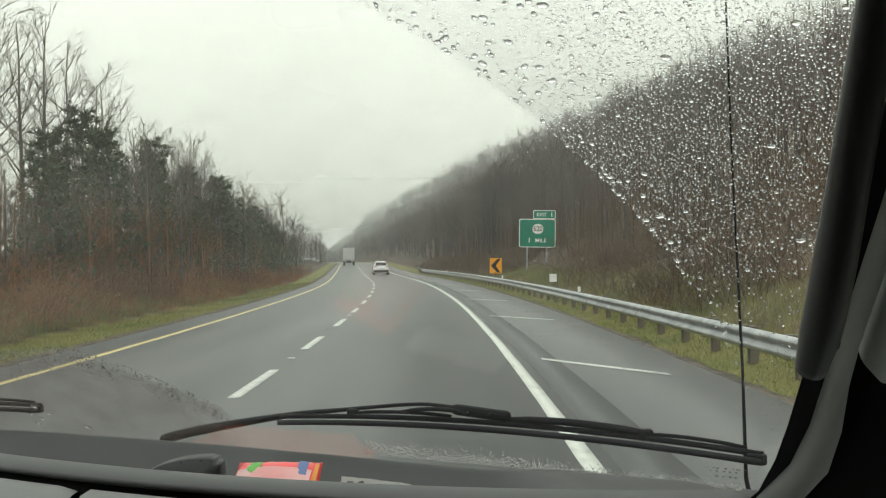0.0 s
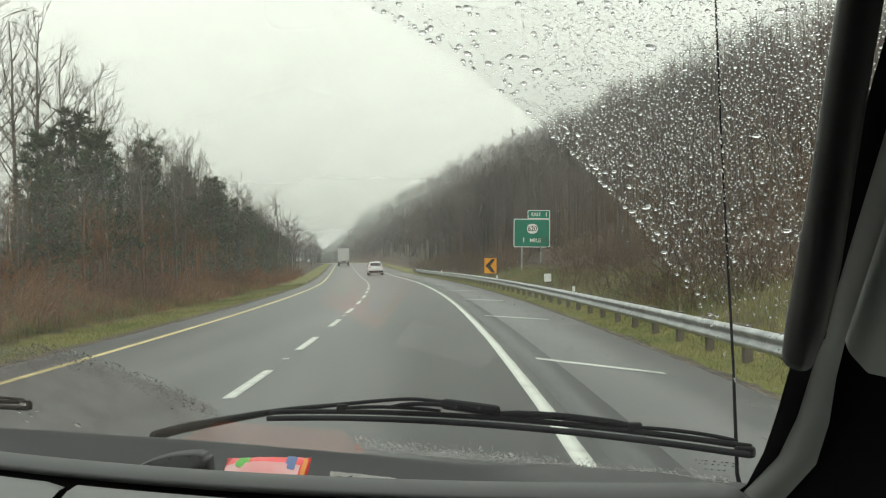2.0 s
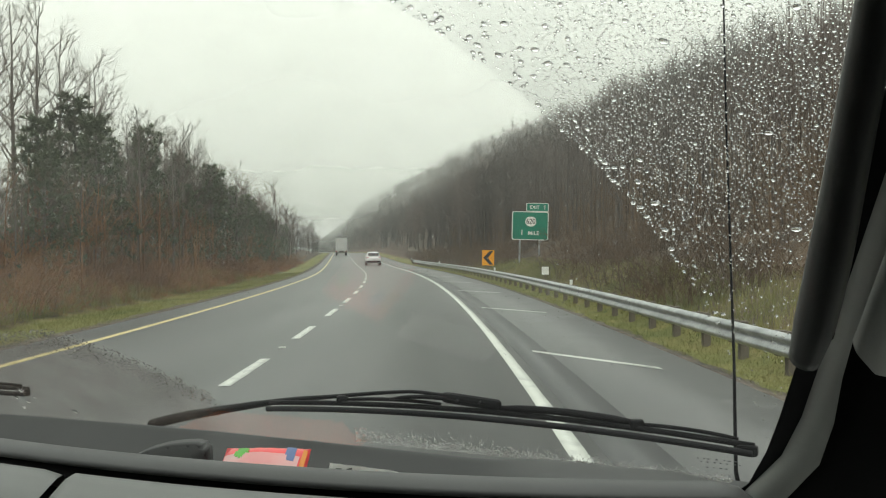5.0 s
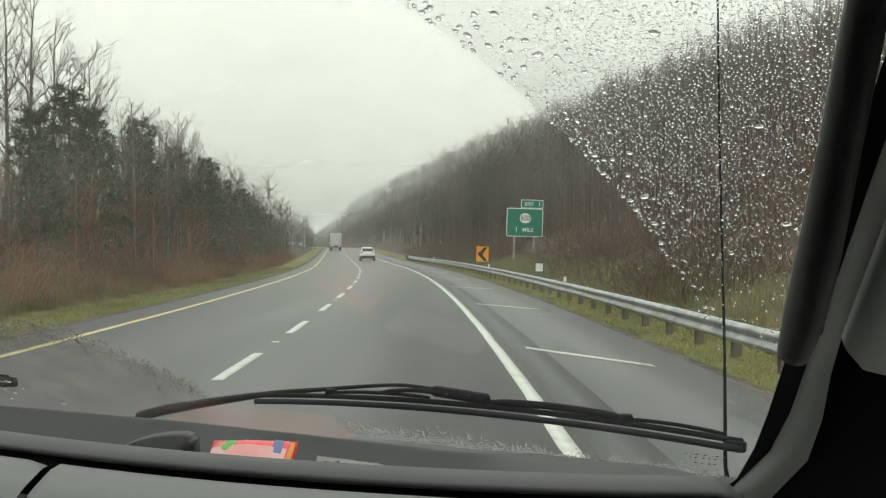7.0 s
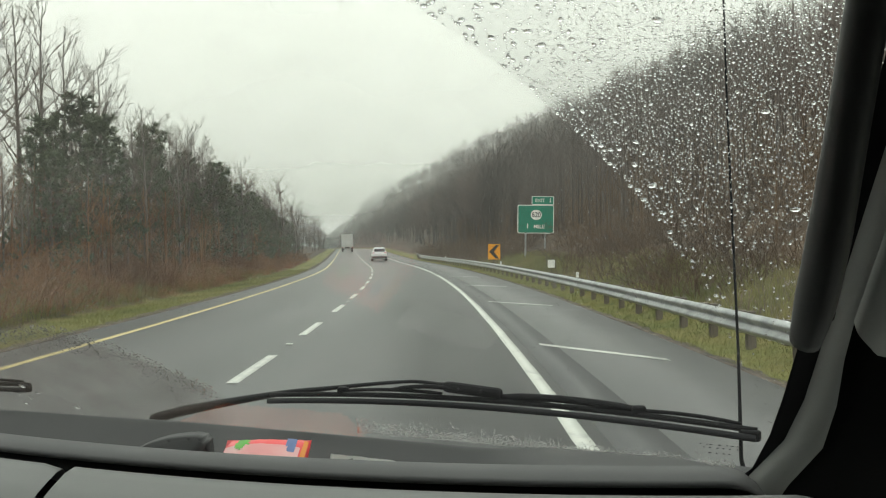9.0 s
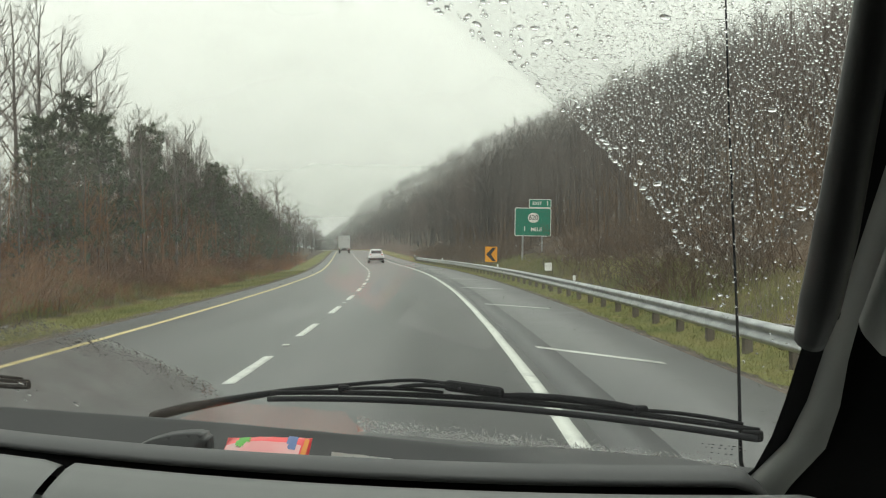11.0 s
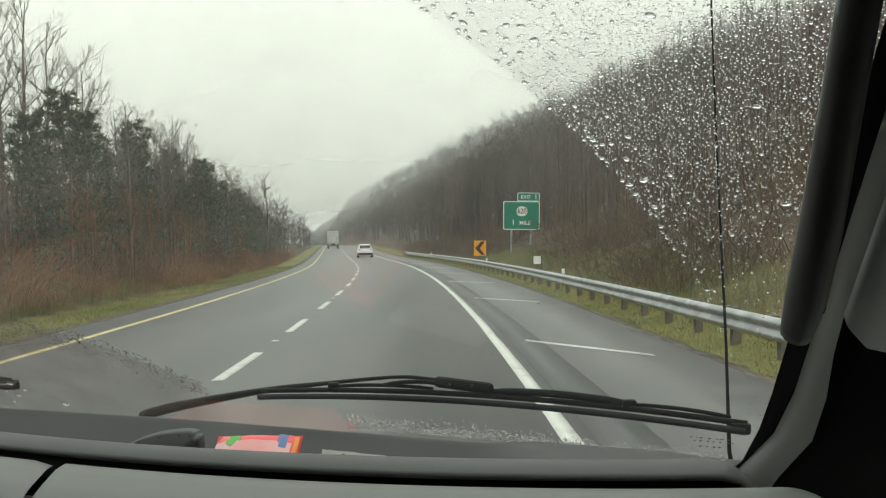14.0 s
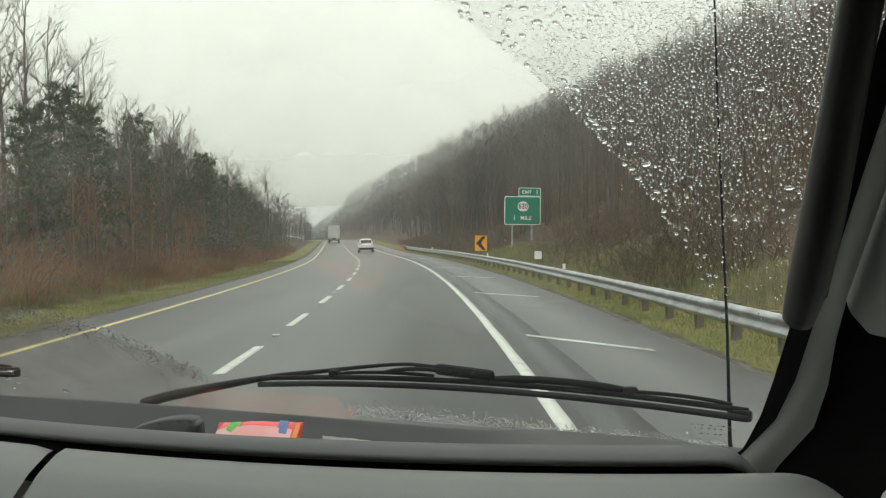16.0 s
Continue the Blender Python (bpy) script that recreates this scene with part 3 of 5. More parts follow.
def chevron_sign(u, y, z, label):
    root = empty("chevron_sign", Matrix.Translation(place(u, y)) @ pose(0, 0, 0, 0, 1.5, 10), label, "road sign")
    zc = z - root.location.z
    part("post", boxed((0.07, 0.06, 1.5), (0, 0.05, zc - 0.55), 0.008), steel_post, root, "dark square sign post")
    board = plate(0.77, 0.95, 0.012, 0.03, sign_amber, "board", root, (0, 0, zc), "amber reflective board")
    bm = bmesh.new()
    pts = [(0.30, 0.42), (0.08, 0.42), (-0.33, 0.0), (0.08, -0.42), (0.30, -0.42), (-0.02, 0.0)]
    for tri in ((0, 1, 2, 5), (5, 2, 3, 4)):
        f = bm.faces.new([bm.verts.new((pts[k][0], 0, pts[k][1])) for k in tri])
        ex = bmesh.ops.extrude_face_region(bm, geom=[f])
        bmesh.ops.translate(bm, vec=(0, -0.004, 0), verts=[e for e in ex["geom"] if isinstance(e, bmesh.types.BMVert)])
    bmesh.ops.recalc_face_normals(bm, faces=bm.faces)
    arrow = part("arrow", bm, sign_black, board, "black arrow pointing along the bend")
    arrow.location = (0.01, -0.013, 0)


def marker_sign(u, y, size, z, turn):
    root = empty("marker_sign", Matrix.Translation(place(u, y)) @ pose(0, 0, 0, 0, 0, turn), "small pale square marker sign on a thin post", "marker sign", "marker signs")
    zc = z - root.location.z
    part("post", boxed((0.035, 0.03, zc + 0.4), (0, 0.025, (zc - 0.4) / 2), 0.004), steel_post, root)
    plate(size, size * 1.08, 0.008, 0.02, sign_white, "board", root, (0, 0, zc), "faded white board")


exit_sign()
chevron_sign(4.95, 59.0, 1.25, "amber chevron bend sign with black arrow behind the guardrail")
marker_sign(4.75, 36.5, 0.28, 0.90, 5)


# ---- plants ----
def unit(v):
    return v / (np.linalg.norm(v) + 1e-9)


def bare_tree(seed, height, fine=True, branches=16, lean=0.05):
    """A leafless tree: the trunk's arrays and the branches' arrays."""
    r = np.random.RandomState(seed)
    tz = np.linspace(0, 1, 7)
    sway = np.cumsum(r.uniform(-1, 1, (7, 2)) * lean * height * 0.18, axis=0)
    trunk = np.c_[sway * tz[:, None], tz * height]
    rad = 0.0115 * height * (1 - 0.9 * tz) + 0.006
    tv = tube_arrays(trunk, rad, 6)
    pieces = []
    for b in range(branches):
        t = r.uniform(0.28, 0.96)
        at = np.array([np.interp(t, tz, trunk[:, k]) for k in range(3)])
        az = b * 2.4 + r.uniform(-0.5, 0.5)
        up = r.uniform(0.7, 1.5)
        d = unit(np.array([math.cos(az), math.sin(az), up]))
        ln = height * (0.40 * (1 - t) + 0.10) * r.uniform(0.7, 1.2)
        mid = at + d * ln * 0.5 + r.normal(0, 0.03 * ln, 3)
        tip = at + d * ln + np.array([0, 0, 0.18 * ln]) + r.normal(0, 0.05 * ln, 3)
        r0 = 0.0042 * height * (1 - t * 0.6)
        pieces.append(tube_arrays([at, mid, tip], [r0, r0 * 0.6, 0.005], 4))
        for s in range(5 if fine else 4):
            f = r.uniform(0.25, 1.0)
            p = at + (mid - at) * f * 2 if f < 0.5 else mid + (tip - mid) * (f - 0.5) * 2
            e = unit(d + r.normal(0, 0.5, 3) + np.array([0, 0, 0.35]))
            l2 = ln * r.uniform(0.25, 0.5)
            q = p + e * l2
            pieces.append(tube_arrays([p, p + e * l2 * 0.5 + r.normal(0, 0.04 * l2, 3), q], [r0 * 0.45, 0.007, 0.004], 3))
            for w in range(4 if fine else 2):
                g = p + e * l2 * r.uniform(0.3, 1.0)
                h = unit(e + r.normal(0, 0.55, 3) + np.array([0, 0, 0.2]))
                pieces.append(tube_arrays([g, g + h * l2 * r.uniform(0.3, 0.6)], [0.006, 0.003], 3))
    return tv, joined(pieces)


def pine_tree(seed, height):
    r = np.random.RandomState(seed)
    tz = np.linspace(0, 1, 6)
    trunk = np.c_[r.uniform(-0.1, 0.1, (6, 2)) * tz[:, None], tz * height]
    tv = tube_arrays(trunk, 0.016 * height * (1 - 0.93 * tz) + 0.006, 6)
    wood, tufts = [], []
    whorls = int(height * 2.8)
    for w in range(whorls):
        t = 0.04 + 0.94 * (w + r.uniform(0, 0.5)) / whorls
        z = t * height
        reach = height * 0.34 * (1.06 - t) ** 0.7 * r.uniform(0.75, 1.2)
        for b in range(5):
            az = w * 1.1 + b * 1.257 + r.uniform(-0.3, 0.3)
            ln = reach * r.uniform(0.6, 1.15)
            base = np.array([0, 0, z])
            tip = base + np.array([math.cos(az) * ln, math.sin(az) * ln, ln * r.uniform(0.0, 0.45)])
            wood.append(tube_arrays([base, (base + tip) / 2 - [0, 0, 0.05 * ln], tip], [0.02, 0.012, 0.005], 3))
            for c in range(4):
                p = base + (tip - base) * r.uniform(0.35, 1.05) + r.normal(0, 0.06 * ln + 0.04, 3)
                m = 16
                d = r.normal(0, 1, (m, 3)) + unit(tip - base) * 0.6 + [0, 0, 0.5]
                d /= np.linalg.norm(d, axis=1)[:, None]
                s = np.cross(d, r.normal(0, 1, (m, 3)))
                s /= np.linalg.norm(s, axis=1)[:, None]
                ln2 = r.uniform(0.16, 0.34, (m, 1))
                v = np.stack([p + s * 0.03, p - s * 0.03, p + d * ln2 - s * 0.014, p + d * ln2 + s * 0.014], 1).reshape(-1, 3)
                tufts.append((v, np.arange(m * 4).reshape(-1, 4)))
    return joined([tv] + wood), joined(tufts)


def shrub(seed, height, stems=22, spread=0.55, fine=4):
    """A thicket of thin bare stems."""
    r = np.random.RandomState(seed)
    out = []
    for s in range(stems):
        az, rad = r.uniform(0, 6.28), height * spread * math.sqrt(r.uniform(0, 1))
        b = np.array([math.cos(az) * rad, math.sin(az) * rad, -0.1])
        d = unit(np.array([math.cos(az) * 0.3 + r.normal(0, 0.4), math.sin(az) * 0.3 + r.normal(0, 0.4), r.uniform(0.5, 1.1)]))
        ln = height * r.uniform(0.5, 1.1)
        m, t = b + d * ln * 0.55, b + d * ln + np.array([d[0], d[1], -0.2]) * ln * 0.3
        out.append(tube_arrays([b, m, t], [0.011, 0.008, 0.003], 3))
        for k in range(fine):
            p = b + (t - b) * r.uniform(0.3, 0.95)
            e = unit(d + r.normal(0, 0.9, 3))
            out.append(tube_arrays([p, p + e * ln * r.uniform(0.15, 0.35)], [0.006, 0.003], 3))
    return joined(out)


def moved(piece, x, y, z, turn, size):
    v, q = piece
    c, s = math.cos(turn), math.sin(turn)
    w = np.empty_like(v)
    w[:, 0], w[:, 1], w[:, 2] = (v[:, 0] * c - v[:, 1] * s) * size + x, (v[:, 0] * s + v[:, 1] * c) * size + y, v[:, 2] * size + z
    return w, q


rng = np.random.RandomState(7)


def hides_sign(u, y):
    """Whether a plant would hide the exit sign from the camera."""
    return y < 64 and u < 16 and abs((float(mid_x(y)) + u) / y - 0.092) < 0.035


# single trees along the left bank
bare_kinds = [bare_tree(s, 9.0, True, 18, 0.06) for s in (11, 12, 13, 14)]
bare_meshes = [(mesh_of("trunk", *t, bark, True), mesh_of("crown", *c, twig)) for t, c in bare_kinds]
pine_kinds = [pine_tree(s, 8.0) for s in (21, 22, 23)]
pine_meshes = [(mesh_of("trunk", *t, bark), mesh_of("crown", *c, needles)) for t, c in pine_kinds]


def stand_tree(kind, meshes, u, y, size, label, category, group):
    root = empty(kind, Matrix.LocRotScale(place(u, y, -0.1), Euler((0, 0, rng.uniform(0, 6.28))), (size, size, size)), label, category, group)
    part("trunk", meshes[0], None, root)
    part("crown", meshes[1], None, root)
    return root


for y, u, s in ((22, -14.0, 0.36), (27, -13.4, 0.45), (32, -12.8, 0.55), (36, -14.5, 0.74), (40, -13.6, 0.86), (43, -15.5, 0.95), (47, -13.4, 0.72), (52, -14.6, 0.95),
                (55, -13.0, 0.62), (59, -14.2, 0.86), (64, -13.2, 0.88), (69, -13.8, 0.92), (75, -13.2, 0.84), (80, -12.6, 0.8), (86, -12.8, 0.78), (93, -12.4, 0.70), (102, -12.6, 0.72), (112, -12.8, 0.66), (121, -13.0, 0.7), (133, -12.6, 0.66)):
    stand_tree("pine_tree", pine_meshes[int(rng.randint(3))], u, y, s, "dark green pine tree on the brushy bank", "pine tree", "pines on the bank")
for k in range(170):
    y = 14 + 110 * rng.uniform()
    tall = np.interp(y, [10, 25, 38, 55, 80, 110], [0.22, 0.34, 0.72, 0.9, 0.85, 0.75])
    stand_tree("bare_tree", bare_meshes[int(rng.randint(4))], -12.4 - 9 * rng.uniform() ** 1.3, y, tall * rng.uniform(0.6, 1.1),
               "leafless grey deciduous tree on the brushy bank", "bare tree", "bare trees on the bank")
for y, u, s in ((31, -15.0, 1.0), (35, -17.0, 1.25), (38, -19.0, 1.4), (41, -16.5, 1.2), (44, -20.0, 1.45), (47, -17.5, 1.2), (50, -21.0, 1.45), (54, -18.0, 1.2), (58, -19.5, 1.25), (63, -17.0, 1.0), (70, -18.5, 1.0)):
    stand_tree("bare_tree", bare_meshes[int(rng.randint(4))], u, y, s, "tall slender leafless tree behind the bank", "bare tree", "bare trees on the bank")
# and along the foot of the hillside
for k in range(80):
    y, u = 12 + 150 * rng.uniform(), 9.5 + 9 * rng.uniform()
    if hides_sign(u, y):
        continue
    stand_tree("bare_tree", bare_meshes[int(rng.randint(4))], u, y, rng.uniform(0.45, 0.8),
               "leafless grey deciduous tree on the wooded hillside", "bare tree", "bare trees on the hillside")


def far_tree(seed, height):
    """A leafless tree with few, thicker limbs, for the distance."""
    r = np.random.RandomState(seed)
    out = [tube_arrays([(0, 0, 0), (r.normal(0, 0.2), r.normal(0, 0.2), height * 0.5), (r.normal(0, 0.4), r.normal(0, 0.4), height)], [0.11, 0.07, 0.02], 4)]
    for b in range(12):
        t, az = r.uniform(0.25, 0.95), b * 2.4
        at = np.array([0, 0, t * height])
        d = unit(np.array([math.cos(az), math.sin(az), r.uniform(0.6, 1.4)]))
        ln = height * (0.36 * (1 - t) + 0.12)
        out.append(tube_arrays([at, at + d * ln], [0.04, 0.012], 3))
        for s in range(5):
            p, e = at + d * ln * r.uniform(0.2, 1.0), unit(d + r.normal(0, 0.6, 3))
            out.append(tube_arrays([p, p + e * ln * r.uniform(0.3, 0.6)], [0.022, 0.008], 3))
    return joined(out)


# woods too many to count
wood_kinds = [joined(bare_tree(s, 8.6, False, 13, 0.05)) for s in (31, 32, 33, 34)]
far_kinds = [far_tree(s, 8.6) for s in (61, 62, 63, 64)]
pieces = []
for k in range(620):
    y = 14 + 130 * rng.uniform() ** 1.1
    u = 9.5 + 30 * rng.uniform() ** 1.2
    if hides_sign(u, y):
        continue
    p = place(u, y, -0.2)
    pieces.append(moved(wood_kinds[int(rng.randint(4))], p.x, p.y, p.z, rng.uniform(0, 6.28), rng.uniform(0.45, 0.9)))
for k in range(2600):
    y = 90 + 850 * rng.uniform() ** 1.9
    p = place(8.5 + 70 * rng.uniform() ** 1.4, y, -0.2)
    pieces.append(moved(far_kinds[int(rng.randint(4))], p.x, p.y, p.z, rng.uniform(0, 6.28), rng.uniform(0.6, 1.1)))
tagged(part("hillside_woods", mesh_of("hillside_woods", *joined(pieces), twig_wood), None), "dense leafless woods covering the steep hillside", "woods", kind="stuff")
pieces = []
for k in range(520):
    y = 95 + 800 * rng.uniform() ** 1.6
    p = place(-11.5 - 60 * rng.uniform() ** 1.6, y, -0.2)
    pieces.append(moved(far_kinds[int(rng.randint(4))], p.x, p.y, p.z, rng.uniform(0, 6.28), rng.uniform(0.6, 1.1)))
tagged(part("far_woods", mesh_of("far_woods", *joined(pieces), twig_wood), None), "distant leafless woods beyond the bend", "woods", kind="stuff")

# slender saplings that fill the thickets on both sides
for name, count, u_of, label in (("bank_saplings", 300, lambda: -11.4 - 6.0 * rng.uniform(), "tangled brown leafless saplings on the bank"),
                                 ("hillside_saplings", 320, lambda: 8.4 + 10.0 * rng.uniform(), "tangled brown leafless saplings on the hillside")):
    pieces = []
    for k in range(count):
        y = 12 + 105 * rng.uniform() ** 1.1
        u = u_of()
        if hides_sign(u, y):
            continue
        p = place(u, y, -0.1)
        size = rng.uniform(0.22, 0.5) * float(np.interp(y, [12, 30], [0.7, 1.0]))
        pieces.append(moved(wood_kinds[int(rng.randint(4))], p.x, p.y, p.z, rng.uniform(0, 6.28), size))
    tagged(part(name, mesh_of(name, *joined(pieces), brush_brown if name == "bank_saplings" else brush_dark), None), label, "saplings", kind="stuff")

shrubs = [shrub(s, 1.6) for s in (41, 42, 43, 44)]
for name, mat, count, u_of, label in (
        ("bank_thicket", brush_brown, 860, lambda: -10.8 - 7.0 * rng.uniform(), "dense brown leafless thicket covering the bank"),
        ("rusty_bushes", brush_rust, 300, lambda: -10.0 - 1.4 * rng.uniform(), "low rust-brown bushes along the verge"),
        ("hill_brush", brush_dark, 640, lambda: 5.7 + 9.5 * rng.uniform() ** 1.2, "brown leafless brush at the foot of the hillside")):
    pieces = []
    for k in range(count):
        y = 6 + 130 * rng.uniform() ** 1.2
        u = u_of()
        if hides_sign(u, y) and y > 30 or 0 < u < 7.5 and y < 20:
            continue
        p = place(u, y, -0.05)
        size = rng.uniform(0.25, 0.5) if mat is brush_rust else rng.uniform(0.5, 1.25)
        pieces.append(moved(shrubs[int(rng.randint(4))], p.x, p.y, p.z, rng.uniform(0, 6.28), size))
    tagged(part(name, mesh_of(name, *joined(pieces), mat), None), label, "brush", kind="stuff")


def grass(name, count, u_of, y_of, tall, label):
    r = np.random.RandomState(len(name))
    u, y = u_of(r, count), y_of(r, count)
    b = np.stack([mid_x(y) + u, y, land_z(u, y) - 0.01], -1)
    az = r.uniform(0, 6.28, count)
    s = np.stack([np.cos(az), np.sin(az), 0 * az], -1) * r.uniform(0.003, 0.008, (count, 1))
    t = b + np.stack([r.normal(0, 0.06, count), r.normal(0, 0.06, count), tall * r.uniform(0.4, 1.2, count)], -1)
    v = np.stack([b - s, b + s, t], 1).reshape(-1, 3)
    tagged(part(name, mesh_of(name, v, np.arange(count * 3).reshape(-1, 3), grass_blades), None), label, "grass", kind="stuff")


grass("verge_grass", 120000, lambda r, n: np.where(r.uniform(size=n) < 0.5, -7.5 - 3.2 * r.uniform(size=n), 3.9 + 4.2 * r.uniform(size=n)),
      lambda r, n: 8 + 70 * r.uniform(size=n) ** 1.6, 0.11, "short yellow-green wet verge grass")
grass("bank_grass", 40000, lambda r, n: np.where(r.uniform(size=n) < 0.6, -10.2 - 2.5 * r.uniform(size=n), 4.8 + 2.5 * r.uniform(size=n)),
      lambda r, n: 6 + 70 * r.uniform(size=n) ** 1.5, 0.38, "tall straw-coloured grass on the banks")


# ---- low cloud and haze, put into pale see-through sheets ----
def cloud_sheet(y0, strength, floor_z):
    """A pale sheet for haze, thin near the ground, leaning back to catch sky light."""
    n, k, reach = 40, 30, 300 + 1.2 * y0
    xs, hs = np.linspace(-reach, reach * 0.7, n), np.linspace(0, 1, k) ** 1.6 * (0.5 * y0 + 90)
    X, H = np.meshgrid(xs, hs)
    base = y0 + 6 * np.sin(X / 37.0) + 3 * np.sin(X / 13.0 + 1)
    v = np.stack([X + float(mid_x(y0)), base + H * 0.9, H + 0.3 + float(road_z(y0))], -1).reshape(-1, 3)
    i = (np.arange(k - 1)[:, None] * n + np.arange(n - 1)[None]).ravel()
    me = mesh_of("haze_sheet", v, np.stack([i, i + 1, i + 1 + n, i + n], -1), haze_sheet, True)
    dens = strength * (0.16 + 0.75 * np.clip((H - floor_z) / 28.0, 0, 1) + 0.8 * np.clip((H - floor_z - 22) / 30.0, 0, 1))
    me.attributes.new("mist_amount", "FLOAT", "POINT").data.foreach_set("value", dens.ravel().astype(np.float32))
    tagged(part("haze_sheet", me, None), "pale see-through sheet standing in for valley mist", "mist", "low cloud", "stuff")


for y0, strength, floor_z in ((24, 0.08, 0), (62, 0.08, 3), (105, 0.12, 5), (160, 0.16, 5), (240, 0.20, 4), (360, 0.24, 2), (560, 0.4, 0), (900, 0.6, 0)):
    cloud_sheet(y0, strength, floor_z)


# ---- vehicles ahead ----
def wheel(root, x, y, z, r, w):
    bm = bmesh.new()
    bmesh.ops.create_cone(bm, cap_ends=True, segments=20, radius1=r, radius2=r, depth=w, matrix=Matrix.Rotation(radians(90), 4, "Y"))
    bmesh.ops.bevel(bm, geom=[e for e in bm.edges if e.is_manifold and e.calc_face_angle(0) > 1], offset=0.03, segments=2, affect="EDGES")
    wh = part("wheel", bm, tyre_rubber, root)
    wh.location = (x, y, z)
    bm = bmesh.new()
    bmesh.ops.create_cone(bm, cap_ends=True, segments=16, radius1=r * 0.6, radius2=r * 0.55, depth=w + 0.02, matrix=Matrix.Rotation(radians(90), 4, "Y"))
    part("rim", bm, galvanised, wh, "silver wheel rim")


def lofted(sections):
    """A body through closed cross-sections of equal point count."""
    bm = bmesh.new()
    rings = [[bm.verts.new(p) for p in s] for s in sections]
    k = len(rings[0])
    for a, b in zip(rings, rings[1:]):
        for j in range(k):
            bm.faces.new((a[j], a[(j + 1) % k], b[(j + 1) % k], b[j])).smooth = True
    bm.faces.new(rings[0][::-1])
    bm.faces.new(rings[-1])
    bmesh.ops.recalc_face_normals(bm, faces=bm.faces)
    return bm


def section(y, w0, w1, z0, z1, r):
    """A rounded cross-section, wider (w0) low and narrower (w1) at the top."""
    out = []
    for cx, cz, w, a0 in ((1, 1, w1, 0), (-1, 1, w1, 90), (-1, -1, w0, 180), (1, -1, w0, 270)):
        for k in range(4):
            a = radians(a0 + k * 30)
            out.append((cx * (w / 2 - r) + r * math.cos(a), y, (z1 - r if cz > 0 else z0 + r) + r * math.sin(a)))
    return out


def estate_car(u, y):
    head = math.degrees(math.atan2(min(y, BEND_END), BEND))
    p = Vector((float(mid_x(y)) + u, y, float(road_z(y))))
    root = empty("car", Matrix.Translation(p) @ pose(0, 0, 0, 0, 0, head), "white compact sport utility car driving ahead", "car")
    part("body", lofted([section(-2.2, 1.62, 1.60, 0.42, 0.85, 0.12), section(-2.12, 1.80, 1.72, 0.32, 1.0, 0.14), section(-1.4, 1.84, 1.76, 0.26, 1.05, 0.12),
                         section(1.0, 1.84, 1.76, 0.26, 1.02, 0.12), section(2.0, 1.78, 1.66, 0.30, 0.88, 0.14), section(2.2, 1.56, 1.5, 0.42, 0.75, 0.1)]), car_white, root, "white painted body")
    part("cabin", lofted([section(-2.0, 1.66, 1.40, 0.95, 1.10, 0.06), section(-1.75, 1.68, 1.28, 0.95, 1.52, 0.12), section(-1.2, 1.68, 1.26, 0.95, 1.62, 0.12),
                          section(0.3, 1.68, 1.26, 0.95, 1.60, 0.12), section(1.1, 1.66, 1.4, 0.95, 1.08, 0.06)]), car_white, root, "white roof and pillars")
    part("rear_window", boxed((1.22, 0.03, 0.40), (0, -1.93, 1.30), 0.008, Matrix.Rotation(radians(-28), 4, "X")), car_glass, root, "dark tinted rear window").location = (0, 0, 0)
    part("bumper", boxed((1.70, 0.14, 0.26), (0, -2.16, 0.46), 0.05), black_rubber, root, "dark lower bumper")
    for x in (-0.68, 0.68):
        part("tail_lamp", boxed((0.28, 0.10, 0.20), (x, -2.10, 0.92), 0.03), lamp_red, root, "red tail lamp")
    part("number_plate", boxed((0.42, 0.02, 0.14), (0, -2.215, 0.74), 0.004), sign_white, root, "plain white number plate")
    for x in (-0.82, 0.82):
        for yy in (-1.35, 1.35):
            wheel(root, x, yy, 0.34, 0.34, 0.22)


def box_truck(u, y):
    head = math.degrees(math.atan2(min(y, BEND_END), BEND))
    p = Vector((float(mid_x(y)) + u, y, float(road_z(y))))
    root = empty("truck", Matrix.Translation(p) @ pose(0, 0, 0, 0, 0, head), "white box trailer truck driving ahead in the mist", "truck")
    part("box_body", boxed((2.5, 12.0, 2.75), (0, 4, 2.5), 0.04), trailer_white, root, "white panelled trailer box")
    for x in (-0.6, 0.6):
        part("rear_door", boxed((1.14, 0.04, 2.5), (x, -2.03, 2.48), 0.01), trailer_white, root)
    part("underrun_bar", boxed((2.3, 0.1, 0.14), (0, -1.9, 0.62), 0.02), steel_post, root)
    part("chassis", boxed((1.0, 15.0, 0.3), (0, 5.5, 0.95), 0.03), steel_post, root)
    part("cab", boxed((2.4, 2.2, 2.6), (0, 11.6, 2.0), 0.15), trailer_white, root)
    for x in (-1.05, 1.05):
        part("tail_lamp", boxed((0.24, 0.05, 0.12), (x, -2.03, 0.95), 0.01), lamp_red, root)
        for yy in (-0.9, 0.4, 11.6):
            wheel(root, x, yy, 0.5, 0.5, 0.35)


estate_car(-0.75, 114.0)
box_truck(-4.4, 210.0)

# ---- the van's front cabin, from which one looks out ----
SILL, RAKE, CHART = 1.44, 1.00, 0.80    # height of the windscreen's foot; metres back per metre up, of the glass and of its chart
GLASS_L, GLASS_R, GLASS_TOP = -1.74, 0.272, 2.03
CAMERA_EYE = Vector((0.0, 0.0, 1.65))


def foot_y(x):
    return 1.24 - 0.44 * abs(x + 0.75) ** 1.3


